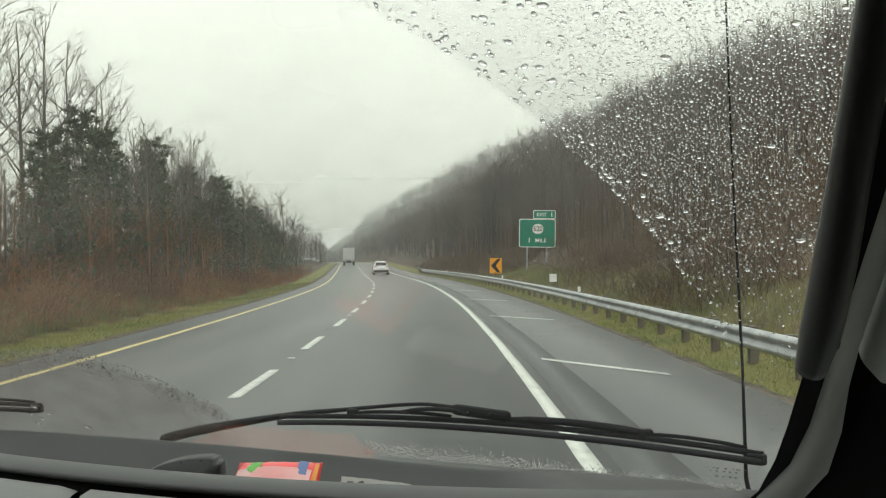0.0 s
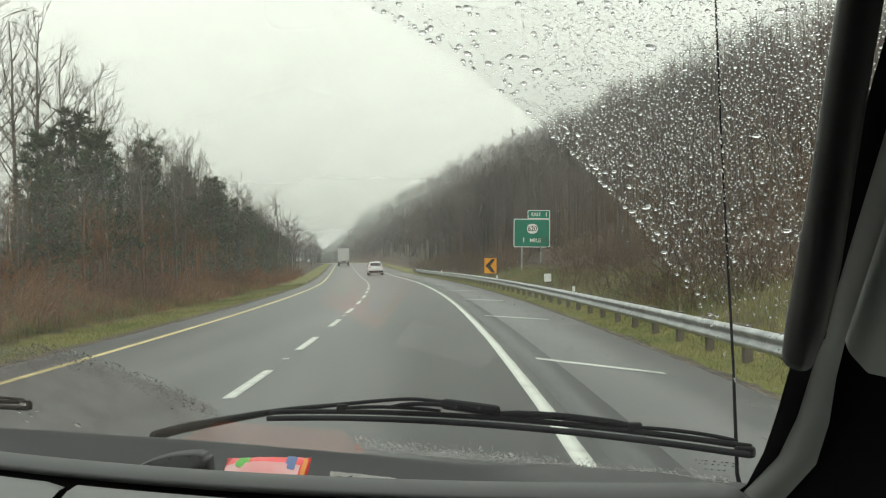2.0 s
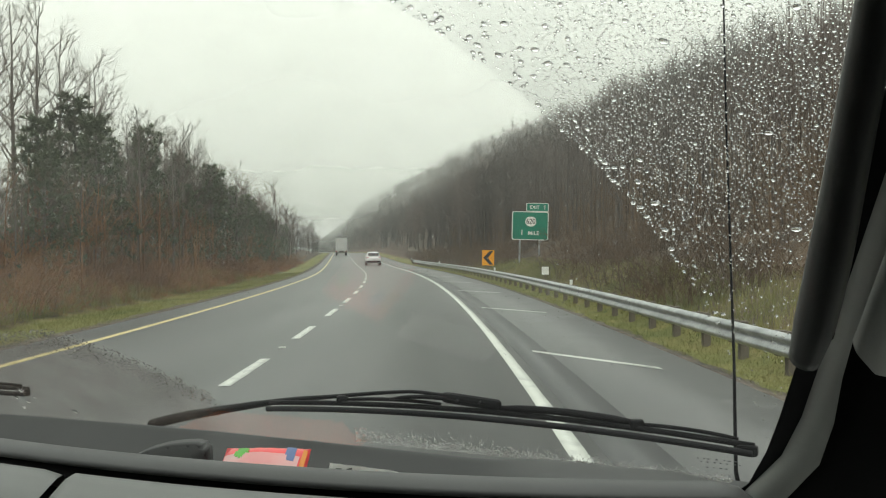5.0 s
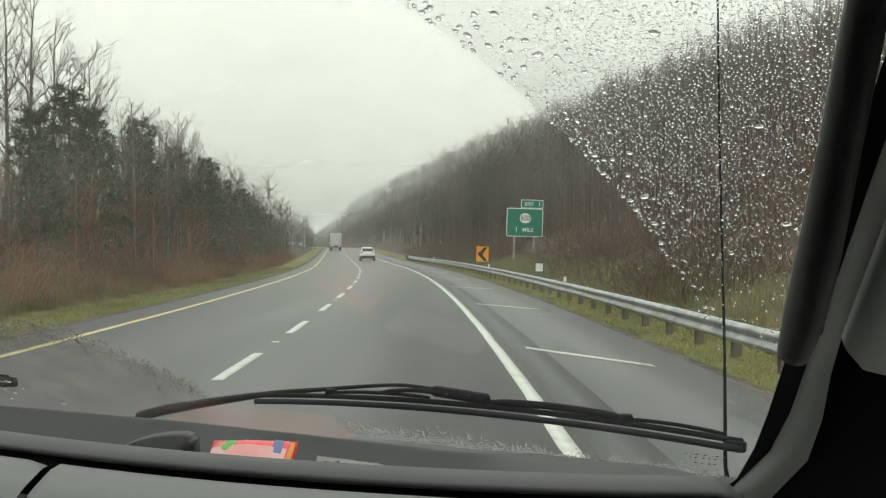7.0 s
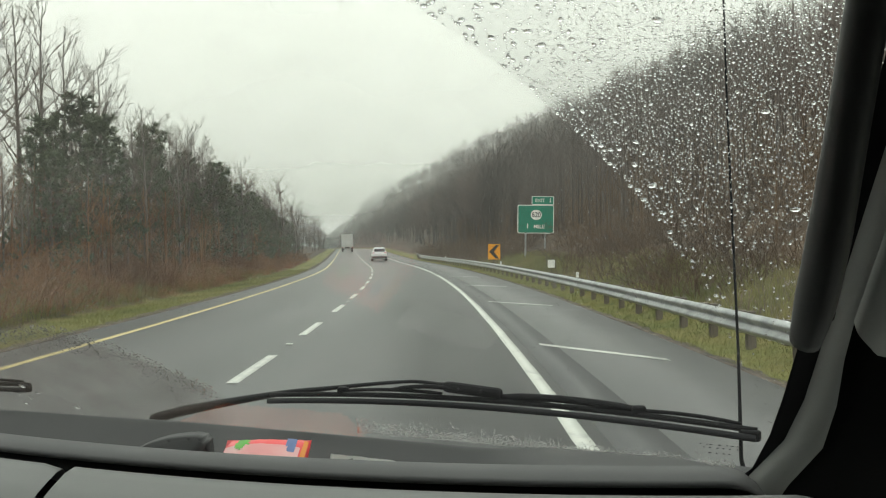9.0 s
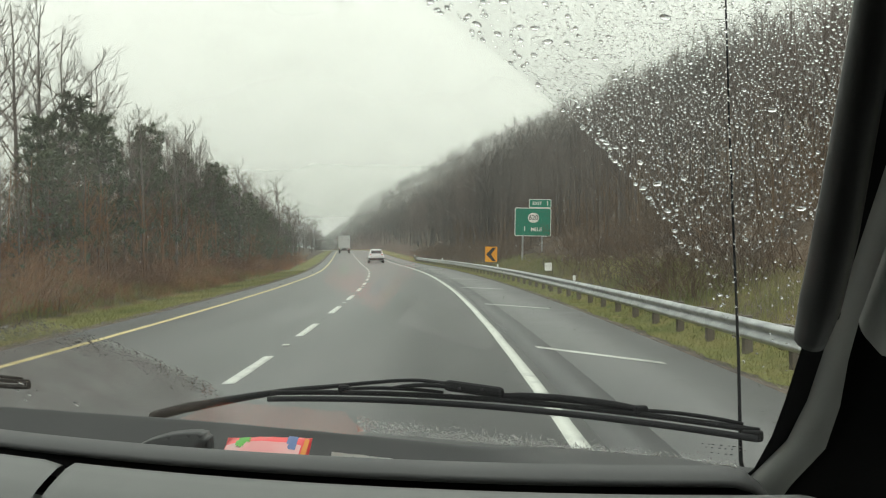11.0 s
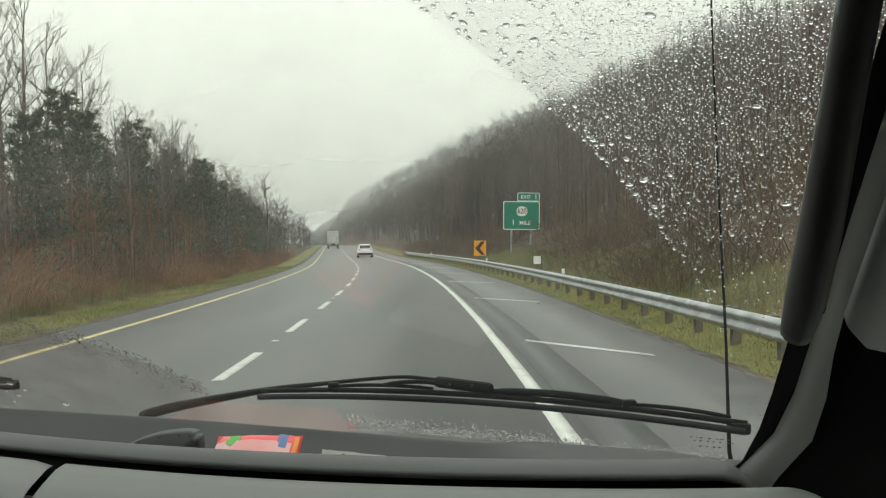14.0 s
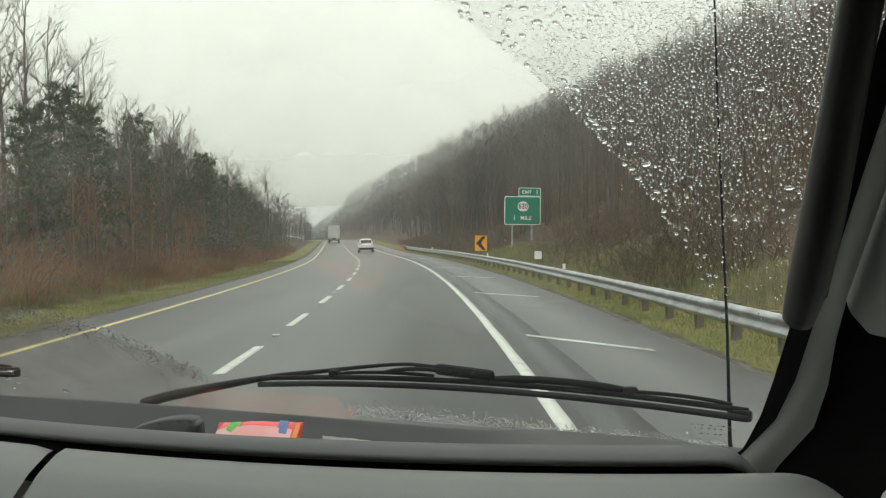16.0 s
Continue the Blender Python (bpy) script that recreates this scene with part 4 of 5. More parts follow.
def on_glass(x, z, out=0.0):
    """A point on the windscreen, out metres off its outer side: x and z are read on a steeper chart and carried to the
    glass along the camera's lines of sight, to fit its view.
    """
    to = Vector((x, foot_y(x) - (z - SILL) * CHART, z)) - CAMERA_EYE
    near, far = 0.3, 1.6
    for _ in range(24):
        k = (near + far) / 2
        if k * to.y < foot_y(k * to.x) - (CAMERA_EYE.z + k * to.z - SILL) * RAKE:
            near = k
        else:
            far = k
    p = CAMERA_EYE + to * near
    slope = 0.44 * 1.3 * abs(p.x + 0.75) ** 0.3 * (1 if p.x > -0.75 else -1)
    return p + Vector((slope, 1.0, RAKE)).normalized() * out


def glass_edge(z):
    """The windscreen's side edge curves in towards its foot."""
    return GLASS_R - 0.016 * max(0, (1.52 - z) / 0.06) ** 2


def lip_y(x):
    return 0.70 - 0.20 * x + 0.42 * x * x if x > -0.9 else lip_y(-1.8 - x)


def lip_corner(x):
    """The padded edge turns away in a round corner beside the pillar."""
    return lip_y(x) + 0.018 * max(0, (x - 0.185) / 0.051) ** 3


def end_drop(x):
    return 0.030 * max(0, (x - 0.19) / 0.046) ** 2.5


van = empty("van", Matrix.Translation((-0.75, -0.2, 0)), "van cab with grey interior standing on the wet road", "van")


def cab(name, bm, mat, label="", parent=None):
    """A part of the van given in world metres."""
    if isinstance(bm, bmesh.types.BMesh):
        bmesh.ops.translate(bm, vec=(0.75, 0.2, 0), verts=bm.verts)
    else:
        co = np.empty(len(bm.vertices) * 3, dtype=np.float32)
        bm.vertices.foreach_get("co", co)
        co = co.reshape(-1, 3) + np.array([0.75, 0.2, 0], dtype=np.float32)
        bm.vertices.foreach_set("co", co.ravel())
        bm.update()
    return part(name, bm, mat, parent or van, label)


def sheet(fn, a_range, b_range, na, nb, mat, name, smooth=True):
    """A surface over two parameters."""
    a, b = np.linspace(*a_range, na), np.linspace(*b_range, nb)
    v = np.array([fn(p, q) for q in b for p in a])
    i = (np.arange(nb - 1)[:, None] * na + np.arange(na - 1)[None]).ravel()
    return mesh_of(name, v, np.stack([i, i + 1, i + 1 + na, i + na], -1), mat, smooth)


def swept(profile, x0, x1, n, follow, mat, name, closed=True):
    """A profile of (towards the windscreen, height) swept across the cab along a curve."""
    xs = np.linspace(x0, x1, n)
    k = len(profile)
    v = np.array([(x, follow(x) + a, z - (end_drop(x) if follow is lip_corner else 0.0)) for x in xs for a, z in profile])
    i, j = np.meshgrid(np.arange(n - 1), np.arange(k if closed else k - 1), indexing="ij")
    j2 = (j + 1) % k
    q = np.stack([i * k + j, i * k + j2, (i + 1) * k + j2, (i + 1) * k + j], -1).reshape(-1, 4)
    return mesh_of(name, v, q, mat, True)


# windscreen
pane = cab("windscreen", sheet(lambda x, z: on_glass(x, z), (GLASS_L, GLASS_R), (SILL, GLASS_TOP), 140, 60, glass_pane, "windscreen"), None, "clear raked windscreen, wet outside")
pane.visible_shadow = False
cab("frit_band", sheet(lambda s, z: on_glass(glass_edge(z) - s * (0.003 + 0.011 * min(1, max(0, (z - 1.452) / 0.05))), z, -0.003), (0, 1), (SILL - 0.01, GLASS_TOP), 5, 20, black_rubber, "frit_band"), None, "black windscreen edge band")

# dashboard
def deck_point(x, t):
    """The dash top between glass and padded edge: a tray that runs out into a flush pad beside the pillar."""
    y0 = foot_y(x) + 0.02
    y1 = min(lip_corner(x) + 0.012, y0 - 0.008)
    d = (y0 - y1) * t
    # gutter and ridge are shaped to hide the added cloth from the camera
    tray = float(np.interp(d, [0, 0.056, 0.061, 0.066, 0.072, 0.15], [1.4445, 1.4445, 1.458, 1.460, 1.458, 1.420])) if t < 0.9 else 1.420 + (t - 0.9) * 0.5
    flush = 1.452 + 0.030 * t ** 0.8 * min(1, (y0 - y1) / 0.05)
    k = min(1, max(0, (x - 0.02) / 0.07))
    k = k * k * (3 - 2 * k)
    return (x, y0 + (y1 - y0) * t, tray * (1 - k) + flush * k - end_drop(x) * min(1, t * 1.5))


dash = cab("dashboard", sheet(deck_point, (-1.74, 0.262), (0, 1), 120, 90, dash_dark, "dashboard"), None, "dark grained plastic dashboard tray")
lip = [(0.014, 1.462), (0.014, 1.478), (0.009, 1.484), (0.002, 1.4855), (-0.010, 1.4833), (-0.018, 1.4803), (-0.0208, 1.4780), (-0.0205, 1.4758), (-0.017, 1.4745), (0.004, 1.474)]
cab("padded_edge", swept(lip, -1.74, 0.236, 160, lip_corner, dash_roll, "padded_edge"), None, "charcoal padded dashboard edge", dash)
# black filler strip, the recess's shade put into its colour
gap = [(-0.012, 1.4743), (-0.012, 1.440), (-0.004, 1.440), (-0.004, 1.4743)]
cab("gap_shade", swept(gap, -1.74, 0.232, 120, lip_corner, black_rubber, "gap_shade"), None, "black strip standing in for shade under the padded edge", dash)


def panel(x0, x1, cut0, cut1, name):
    """The lower dash panel: a soft shoulder rolling down towards the seats; its sides are cut at a slant."""
    prof = [(0.10, 1.440), (-0.016, 1.455), (-0.0205, 1.466), (-0.0265, 1.4722), (-0.040, 1.4722), (-0.075, 1.465), (-0.11, 1.451), (-0.15, 1.424), (-0.19, 1.36), (-0.20, 1.20)]

    def fn(s, t):
        k = t * (len(prof) - 1)
        i = min(int(k), len(prof) - 2)
        a = prof[i][0] + (prof[i + 1][0] - prof[i][0]) * (k - i)
        z = prof[i][1] + (prof[i + 1][1] - prof[i][1]) * (k - i)
        x = (x0 - cut0 * a) * (1 - s) + (x1 - cut1 * a) * s
        # the side edges turn in
        e = min(s, (1 - s) * (0.2 if x1 > 0 else 1.0)) * abs(x1 - x0)
        fall = 0.025 * max(0, (x - 0.235) / 0.05) ** 2 if x1 > 0 else 0.0
        return (x, lip_y(x) + a + 0.004 * max(0, 1 - e / 0.005), z - 0.004 * max(0, 1 - e / 0.005) ** 2 - fall)
    me = sheet(fn, (0, 1), (0, 1), 90, 33, dash_grey, name)
    return cab(name, me, None, "mid-grey grained lower dash panel", dash)


panel(-0.3050, 0.285, 0.0, 0.0, "lower_panel")
panel(-1.74, -0.3130, 0.0, 0.0, "lower_panel")
rib = bmesh.new()
rpts = [(-0.305, 1.450), (-0.285, 1.460), (-0.262, 1.4672), (-0.240, 1.471), (-0.228, 1.4718), (-0.221, 1.470), (-0.219, 1.463), (-0.219, 1.400), (-0.305, 1.400)]
fv = rib.faces.new([rib.verts.new((x, 0.87 + (-0.21 - x) * 0.5, z)) for x, z in rpts])
ex = bmesh.ops.extrude_face_region(rib, geom=[fv])
bmesh.ops.translate(rib, vec=(0, 0.030, 0.001), verts=[g for g in ex["geom"] if isinstance(g, bmesh.types.BMVert)])
bmesh.ops.recalc_face_normals(rib, faces=rib.faces)
bmesh.ops.bevel(rib, geom=rib.edges[:], offset=0.003, segments=2, affect="EDGES")
for f in rib.faces:
    f.smooth = True
cab("tray_divider", rib, dash_dark, "curved grey tray divider", dash)

# pillar, grab handle, closing surfaces
handle_path = [(0.2301, 0.6045, 1.581), (0.2297, 0.5859, 1.6058), (0.2274, 0.5575, 1.6456), (0.2226, 0.5222, 1.6943), (0.2137, 0.4735, 1.7518), (0.2036, 0.4204, 1.8093), (0.1912, 0.3717, 1.8624)]


def pillar_point(s, z):
    """Round the corner from the glass edge, then across towards the door."""
    turn = min(s / 0.6, 1.0) * math.pi / 2
    p = on_glass(glass_edge(max(z, SILL)), z)
    x = p.x - 0.002 + 0.026 * (1 - math.cos(turn)) + 0.26 * max(0, s - 0.6)
    return (x, p.y - 0.004 - 0.034 * math.sin(turn) + 0.02 * max(0, s - 0.6), p.z)


# where the grey trim ends and the painted shade begins
def trim_reach(z):
    k = min(1, max(0, (1.60 - z) / 0.16))
    return 0.27 + 0.25 * k * k * (3 - 2 * k)


def upper_cover_point(s, t):
    """The upper cover lies over the pillar; its lower end is cut at a slant."""
    low = 1.590 - 0.05 * s
    x, y, z = pillar_point(0.24 + 0.76 * s, low + (GLASS_TOP - low) * t)
    return (x - 0.005 * math.sin(min(1, s * 4) * math.pi / 2), y - 0.005, z)


pillar = cab("pillar_trim", sheet(lambda s, z: pillar_point(s * trim_reach(z), z), (0, 1), (1.20, GLASS_TOP), 30, 24, trim_grey, "pillar_trim"), None, "smooth grey windscreen pillar trim")
# rest of the pillar, coloured near-black in place of shade
cab("pillar_shade_side", sheet(lambda s, z: pillar_point(trim_reach(z) + s * (1 - trim_reach(z)), z), (0, 1), (1.20, GLASS_TOP), 16, 24, shade_black, "pillar_shade_side"), None, "near-black pillar side with shade put into its colour", pillar)
cab("upper_cover", sheet(upper_cover_point, (0, 1), (0, 1), 24, 20, trim_grey, "upper_cover"), None, "grey upper pillar cover", pillar)
cab("grab_handle", tube(handle_path, [0.0097, 0.0122, 0.0124, 0.0115, 0.0108, 0.0103, 0.0097], 14, (1.0, 1.15), 5), handle_grey, "dark moulded grab handle on the pillar", pillar)
cab("handle_mount", boxed((0.016, 0.02, 0.03), (0.235, 0.592, 1.608), 0.006), dash_roll, "", pillar)
cab("handle_mount", boxed((0.04, 0.035, 0.04), (0.217, 0.381, 1.858), 0.008), dash_roll, "", pillar)
# closing door side, its shade put into the colour
cab("door_panel", boxed((0.04, 1.5, 1.3), (0.40, -0.30, 1.25), 0.01), shade_black, "door side coloured near-black in place of shade")
cab("side_wall", boxed((0.04, 1.7, 1.55), (-1.94, -0.2, 1.22), 0.01), cabin_liner)
for x, name in ((0.43, "body_side"), (-1.972, "body_side")):
    cab(name, boxed((0.025, 1.72, 1.50), (x, -0.40, 1.20), 0.01), van_paint, "plain white body side")
cab("roof_skin", sheet(lambda x, t: (x, -1.30 + t * (foot_y(x) - 0.49 + 1.30), 2.005 + 0.03 * math.sin(math.pi * t)), (-1.98, 0.44), (0, 1), 30, 8, van_paint, "roof_skin"), None, "plain white roof")
cab("roof_lining", sheet(lambda x, t: (x, -1.27 + t * (foot_y(x) - 0.49 + 1.27), 1.975 + 0.02 * math.sin(math.pi * t)), (-1.95, 0.42), (0, 1), 30, 8, cabin_liner, "roof_lining"), None, "grey roof lining")
cab("rear_wall", boxed((2.4, 0.04, 1.6), (-0.76, -1.25, 1.2), 0.01), cabin_liner)
cab("cab_floor", boxed((2.36, 2.0, 0.05), (-0.76, -0.25, 0.45), 0.01), cabin_liner)
cab("bulkhead", boxed((2.2, 0.03, 0.75), (-0.76, 0.50, 0.83), 0.01), black_rubber)
cowl = [(0.0, 1.39), (0.03, 1.375), (0.10, 1.34), (0.22, 1.29), (0.30, 1.20), (0.34, 1.0), (0.34, 0.45), (0.0, 0.45)]
cab("nose", swept(cowl, -1.80, 0.285, 40, foot_y, van_paint, "nose"), None, "short white sloping nose")
cab("fender", boxed((0.20, 1.0, 0.75), (0.37, 0.95, 0.88), 0.05), van_paint)
cab("fender", boxed((0.20, 1.0, 0.75), (-1.90, 0.95, 0.88), 0.05), van_paint)
for x in (-1.82, 0.32):
    for y in (0.9, -1.0):
        wheel(van, x + 0.75, y + 0.2, 0.35, 0.35, 0.22)

# aerial
mast = cab("aerial", tube([(0.392, 1.25, 1.32), (0.384, 1.25, 1.36), (0.3825, 1.25, 1.50), (0.374, 1.25, 1.80), (0.366, 1.25, 2.25)], [0.0042, 0.0028, 0.0020, 0.0015, 0.0011], 8), black_metal, "thin black whip aerial")
cab("aerial_base", tube([(0.395, 1.25, 1.24), (0.393, 1.25, 1.325), (0.386, 1.25, 1.345)], [0.012, 0.009, 0.004], 10), black_rubber, "", mast)


# wipers, parked along the windscreen's foot
def wiper(x0, x1, z_of, arm, centre, claws, name):
    def on(x, z, out):
        return on_glass(x, z - 0.72 * out, out)

    root = cab(name, tube([on(x, z, 0.022) for x, z, r in arm], [r for x, z, r in arm], 8, (1.0, 0.6), 4), black_metal, "satin black wiper arm")
    xs = np.linspace(x0, x1, 24)
    cab("rubber_blade", tube([on(x, z_of(x) - 0.003, 0.004) for x in xs], [0.0026] * 24, 6, (0.6, 1.2)), black_rubber, "black rubber wiping edge", root)
    cab("blade_spine", tube([on(x, z_of(x) + 0.003, 0.012) for x in xs], [0.0027] * 24, 6), black_metal, "", root)
    left, right = claws
    for a, b, lift, thick in ((left, centre - 0.028, 0.0035, 0.0019), (centre + 0.026, right, 0.0045, 0.0036), (left + 0.05, centre, 0.0085, 0.0022), (right, x1 - 0.012, 0.003, 0.0018)):
        pts = np.linspace(a, b, 8)
        cab("bridge", tube([on(x, z_of(x) + 0.005 + lift * math.sin(math.pi * (0.15 + 0.7 * k / 7)), 0.016) for k, x in enumerate(pts)],
                           [thick * 0.7] + [thick] * 6 + [thick * 0.7], 6), black_metal, "", root)
    block = cab("pivot_block", boxed((0.060, 0.009, 0.0105), on(centre, z_of(centre) + 0.0115, 0.018), 0.004, Matrix.Rotation(radians(-27), 4, "Z") @ Matrix.Rotation(radians(4), 4, "Y")), black_metal, "", root)
    for dx in (-0.012, 0.009):
        cab("rivet", tube([on(centre + dx, z_of(centre) + 0.012, 0.010), on(centre + dx, z_of(centre) + 0.012, 0.0235)], 0.0013, 8), black_rubber, "small black rivet", block)
    for x in (left, right):
        cab("clip", boxed((0.012, 0.009, 0.008), on(x, z_of(x) + 0.0065, 0.016), 0.002), black_metal, "", root)
    cab("end_cap", boxed((0.016, 0.008, 0.009), on(x1 - 0.004, z_of(x1) - 0.001, 0.008), 0.002, Matrix.Rotation(radians(-30), 4, "Z")), black_metal, "", root)
    return root


def blade_z(x):
    s = (x + 0.19) / 0.44
    return 1.4885 + 0.013 * 4 * s * (1 - s) * 0.8


wiper(-0.188, 0.249, blade_z, [(-0.350, 1.449, 0.010), (-0.30, 1.464, 0.0095), (-0.192, 1.490, 0.0056), (-0.120, 1.503, 0.0036), (-0.050, 1.514, 0.0029), (-0.018, 1.5145, 0.0030), (0.024, 1.5095, 0.0046)], 0.020, (-0.108, 0.161), "wiper")
wiper(-1.10, -0.505, lambda x: 1.484, [(-1.25, 1.449, 0.011), (-1.15, 1.474, 0.010), (-0.95, 1.500, 0.006), (-0.80, 1.502, 0.007)], -0.80, (-0.97, -0.63), "wiper")


# small unreadable glass maker's marks, as plain bars
marks = bmesh.new()
mr = np.random.RandomState(17)
for row, (z, x0, x1) in enumerate(((1.4795, 0.212, 0.244), (1.4765, 0.215, 0.244), (1.4715, 0.220, 0.236))):
    x = x0
    while x < x1:
        wide = mr.uniform(0.0012, 0.0035)
        box(marks, (wide * 0.8, 0.0004, 0.0007), on_glass(x, z, -0.002), 0, Matrix.Rotation(radians(-28), 4, "Z"))
        x += wide + mr.uniform(0.001, 0.004)
cab("glass_marking", marks, dash_roll, "tiny unreadable dark glass marking", pane)


# ---- rain on the glass ----
def drop_shape(k, rings):
    """A flattened water bead, unit radius, its flat side at zero height."""
    prof = [(1.0, 0.0), (0.93, 0.26), (0.62, 0.52)] if rings == 3 else [(1.0, 0.0), (0.75, 0.42)]
    v = [(r * math.cos(2 * math.pi * j / k), r * math.sin(2 * math.pi * j / k), h) for r, h in prof for j in range(k)]
    v += [(0, 0, 0.62 if rings == 3 else 0.55), (0, 0, 0.0)]
    n = len(prof)
    f = []
    for i in range(n - 1):
        for j in range(k):
            a, b = i * k + j, i * k + (j + 1) % k
            f += [(a, b, b + k), (a, b + k, a + k)]
    for j in range(k):
        f.append(((n - 1) * k + j, (n - 1) * k + (j + 1) % k, n * k))
        f.append(((j + 1) % k, j, n * k + 1))
    return np.array(v), np.array(f)


def rain(name, spots, label, fine=False, swell=0.5, mat=None):
    base_v, base_f = drop_shape(7 if fine else 10, 2 if fine else 3)
    r = np.random.RandomState(5)
    vs, fs = [], []
    for x, z, rad, stretch in spots:
        o = np.array(on_glass(x, z, 0.0006)) + np.array([0.75, 0.2, 0])
        n = np.array(on_glass(x, z, 1.0) - on_glass(x, z, 0.0))
        a = np.cross([0, 0, 1.0], n)
        a /= np.linalg.norm(a)
        b = np.cross(n, a)
        turn = r.normal(0.25, 0.3)
        p, q = a * math.cos(turn) + b * math.sin(turn), b * math.cos(turn) - a * math.sin(turn)
        jit = 1 + r.uniform(-0.12, 0.12, len(base_v))
        w = o + (base_v[:, :1] * jit[:, None] * p * stretch + base_v[:, 1:2] * jit[:, None] * q + base_v[:, 2:] * n * swell) * rad
        fs.append(base_f + len(vs) * len(base_v))
        vs.append(w)
    ob = part(name, mesh_of(name, np.concatenate(vs), np.concatenate(fs), mat or water, True), None, van, label)
    ob["kind"] = "stuff"
    return ob


SWEEP_X, SWEEP_S, SWEEP_R = -0.535, -0.160, 0.817    # the wiper's pivot and reach on the glass


def unwiped(x, z):
    return math.hypot(x - SWEEP_X, (z - SILL) * 1.28 - SWEEP_S) - SWEEP_R


r = np.random.RandomState(99)
taken = {}


def room_for(x, z, rad):
    """Whether a bead fits between those that are there."""
    i, j = int(x / 0.004), int(z / 0.004)
    for a in range(i - 1, i + 2):
        for b in range(j - 1, j + 2):
            for px, pz, pr in taken.get((a, b), ()):
                if math.hypot(px - x, (pz - z) * 1.28) < (pr + rad) * 1.06:
                    return False
    taken.setdefault((i, j), []).append((x, z, rad))
    return True


big_drops, small_drops = [], []
for k in range(9000):
    x, z = r.uniform(-0.16, 0.262), r.uniform(1.64, 1.90)
    d = unwiped(x, z)
    dense = np.interp(x, [0.02, 0.16], [0.5, 0.16]) if z > 1.755 else (0.9 if d < 0.014 else 0.05)
    rad = r.uniform(0.0011, 0.0019) * (1.35 if r.uniform() < 0.15 else 1.0)
    if d > 0.002 and r.uniform() < dense * 0.16 and room_for(x, z, rad * 1.3):
        big_drops.append((x, z, rad, r.uniform(1.1, 1.9)))
for k in range(60000):
    x, z = r.uniform(-0.14, 0.262), r.uniform(1.50, 1.90)
    d = unwiped(x, z)
    thin = np.interp(z, [1.50, 1.56, 1.60, 1.64, 1.68, 1.72], [0.01, 0.02, 0.05, 0.16, 0.55, 1.0])
    if z > 1.755:
        thin *= np.interp(x, [0.03, 0.15], [0.10, 0.9])
    rad = r.uniform(0.00042, 0.00088) if r.uniform() < 0.93 else r.uniform(0.001, 0.0015)
    if d > 0.001 and r.uniform() < thin and room_for(x, z, rad):
        small_drops.append((x, z, rad, r.uniform(0.9, 1.25)))
# a ragged rim of beads along the end of the sweep
for k in range(150):
    a = r.uniform(-0.05, 0.95)
    rr = SWEEP_R + abs(r.normal(0, 0.004)) + 0.001
    small_drops.append((SWEEP_X + rr * math.cos(a), SILL + (SWEEP_S + rr * math.sin(a)) / 1.28, r.uniform(0.0006, 0.0017) * (0.4 if a < 0.45 else 1), r.uniform(0.9, 1.4)))
small_drops = [s for s in small_drops if s[0] < 0.262 and s[1] > SILL + 0.01]
rain("large_raindrops", big_drops, "clear rain beads on the unwiped glass", False, 0.75)
# fine spray at the foot of the glass and between the two sweeps
foot_spray, dirty_drops = [], []
for k in range(6500):
    if r.uniform() < 0.5:
        x = -0.09 + 0.33 * r.uniform() ** 1.2
        z = 1.456 + abs(r.normal(0, 0.006)) * np.interp(x, [-0.09, 0.0, 0.24], [1.2, 1.0, 0.5])
        foot_spray.append((x, z, r.uniform(0.0004, 0.0009), 1.0))
    elif r.uniform() < 0.3:
        x = r.uniform(-0.53, -0.245)
        top = 1.567 - 0.62 * max(0, x + 0.44) ** 1.35 - 0.10 * max(0, -0.44 - x)
        dirty_drops.append((x, top - abs(r.normal(0, 0.014)), r.uniform(0.0006, 0.0013), 1.0))
    else:
        # stray specks left behind the wiper
        x, z = r.uniform(-0.55, 0.16), r.uniform(1.52, 1.80)
        if unwiped(x, z) < 0:
            small_drops.append((x, z, r.uniform(0.00028, 0.0005), 1.0))
rain("foot_spray", foot_spray, "pale fine spray along the foot of the windscreen", True, 1.5)
rain("dirty_drops", dirty_drops, "brown-tinged spray drops between the two wiper sweeps", True, 0.6, dirty_water)
rain("fine_raindrops", small_drops, "fine rain spray on the windscreen", True, 0.9)
for x, z, s in ((-0.505, 1.487, 0.0036), (-0.50, 1.471, 0.0026), (-0.437, 1.462, 0.0038), (-0.51, 1.463, 0.0022), (-0.488, 1.478, 0.0020), (-0.515, 1.476, 0.0026)):
    rain("raindrop", [(x, z, s, 1.3)], "single clear rain bead")


def film_point(s, z):
    reach = SWEEP_R ** 2 - ((z - SILL) * 1.28 - SWEEP_S) ** 2
    x0 = SWEEP_X + math.sqrt(reach) + 0.0015
    return on_glass(x0 + (glass_edge(z) - 0.004 - x0) * s, z, 0.0004)


skin = cab("wet_film", sheet(film_point, (0, 1), (1.50, 1.945), 30, 40, wet_film, "wet_film"), None, "blurring skin of rain water on the unwiped glass", pane)
skin.visible_shadow = False
skin["kind"] = "stuff"


def grime_top(x):
    return 1.562 - 0.62 * max(0, x + 0.44) ** 1.35 - 0.10 * max(0, -0.44 - x)


grime = sheet(lambda x, t: on_glass(x, 1.448 + t * (grime_top(x) - 1.448), 0.0015), (-0.62, -0.225), (0, 1), 40, 16, road_grime, "road_grime")
amount = np.array([0.34 * min(1, (1 - t) / 0.08) * min(1, (-0.225 - x) / 0.05) * (0.75 + 0.25 * t) for t in np.linspace(0, 1, 16) for x in np.linspace(-0.62, -0.225, 40)])
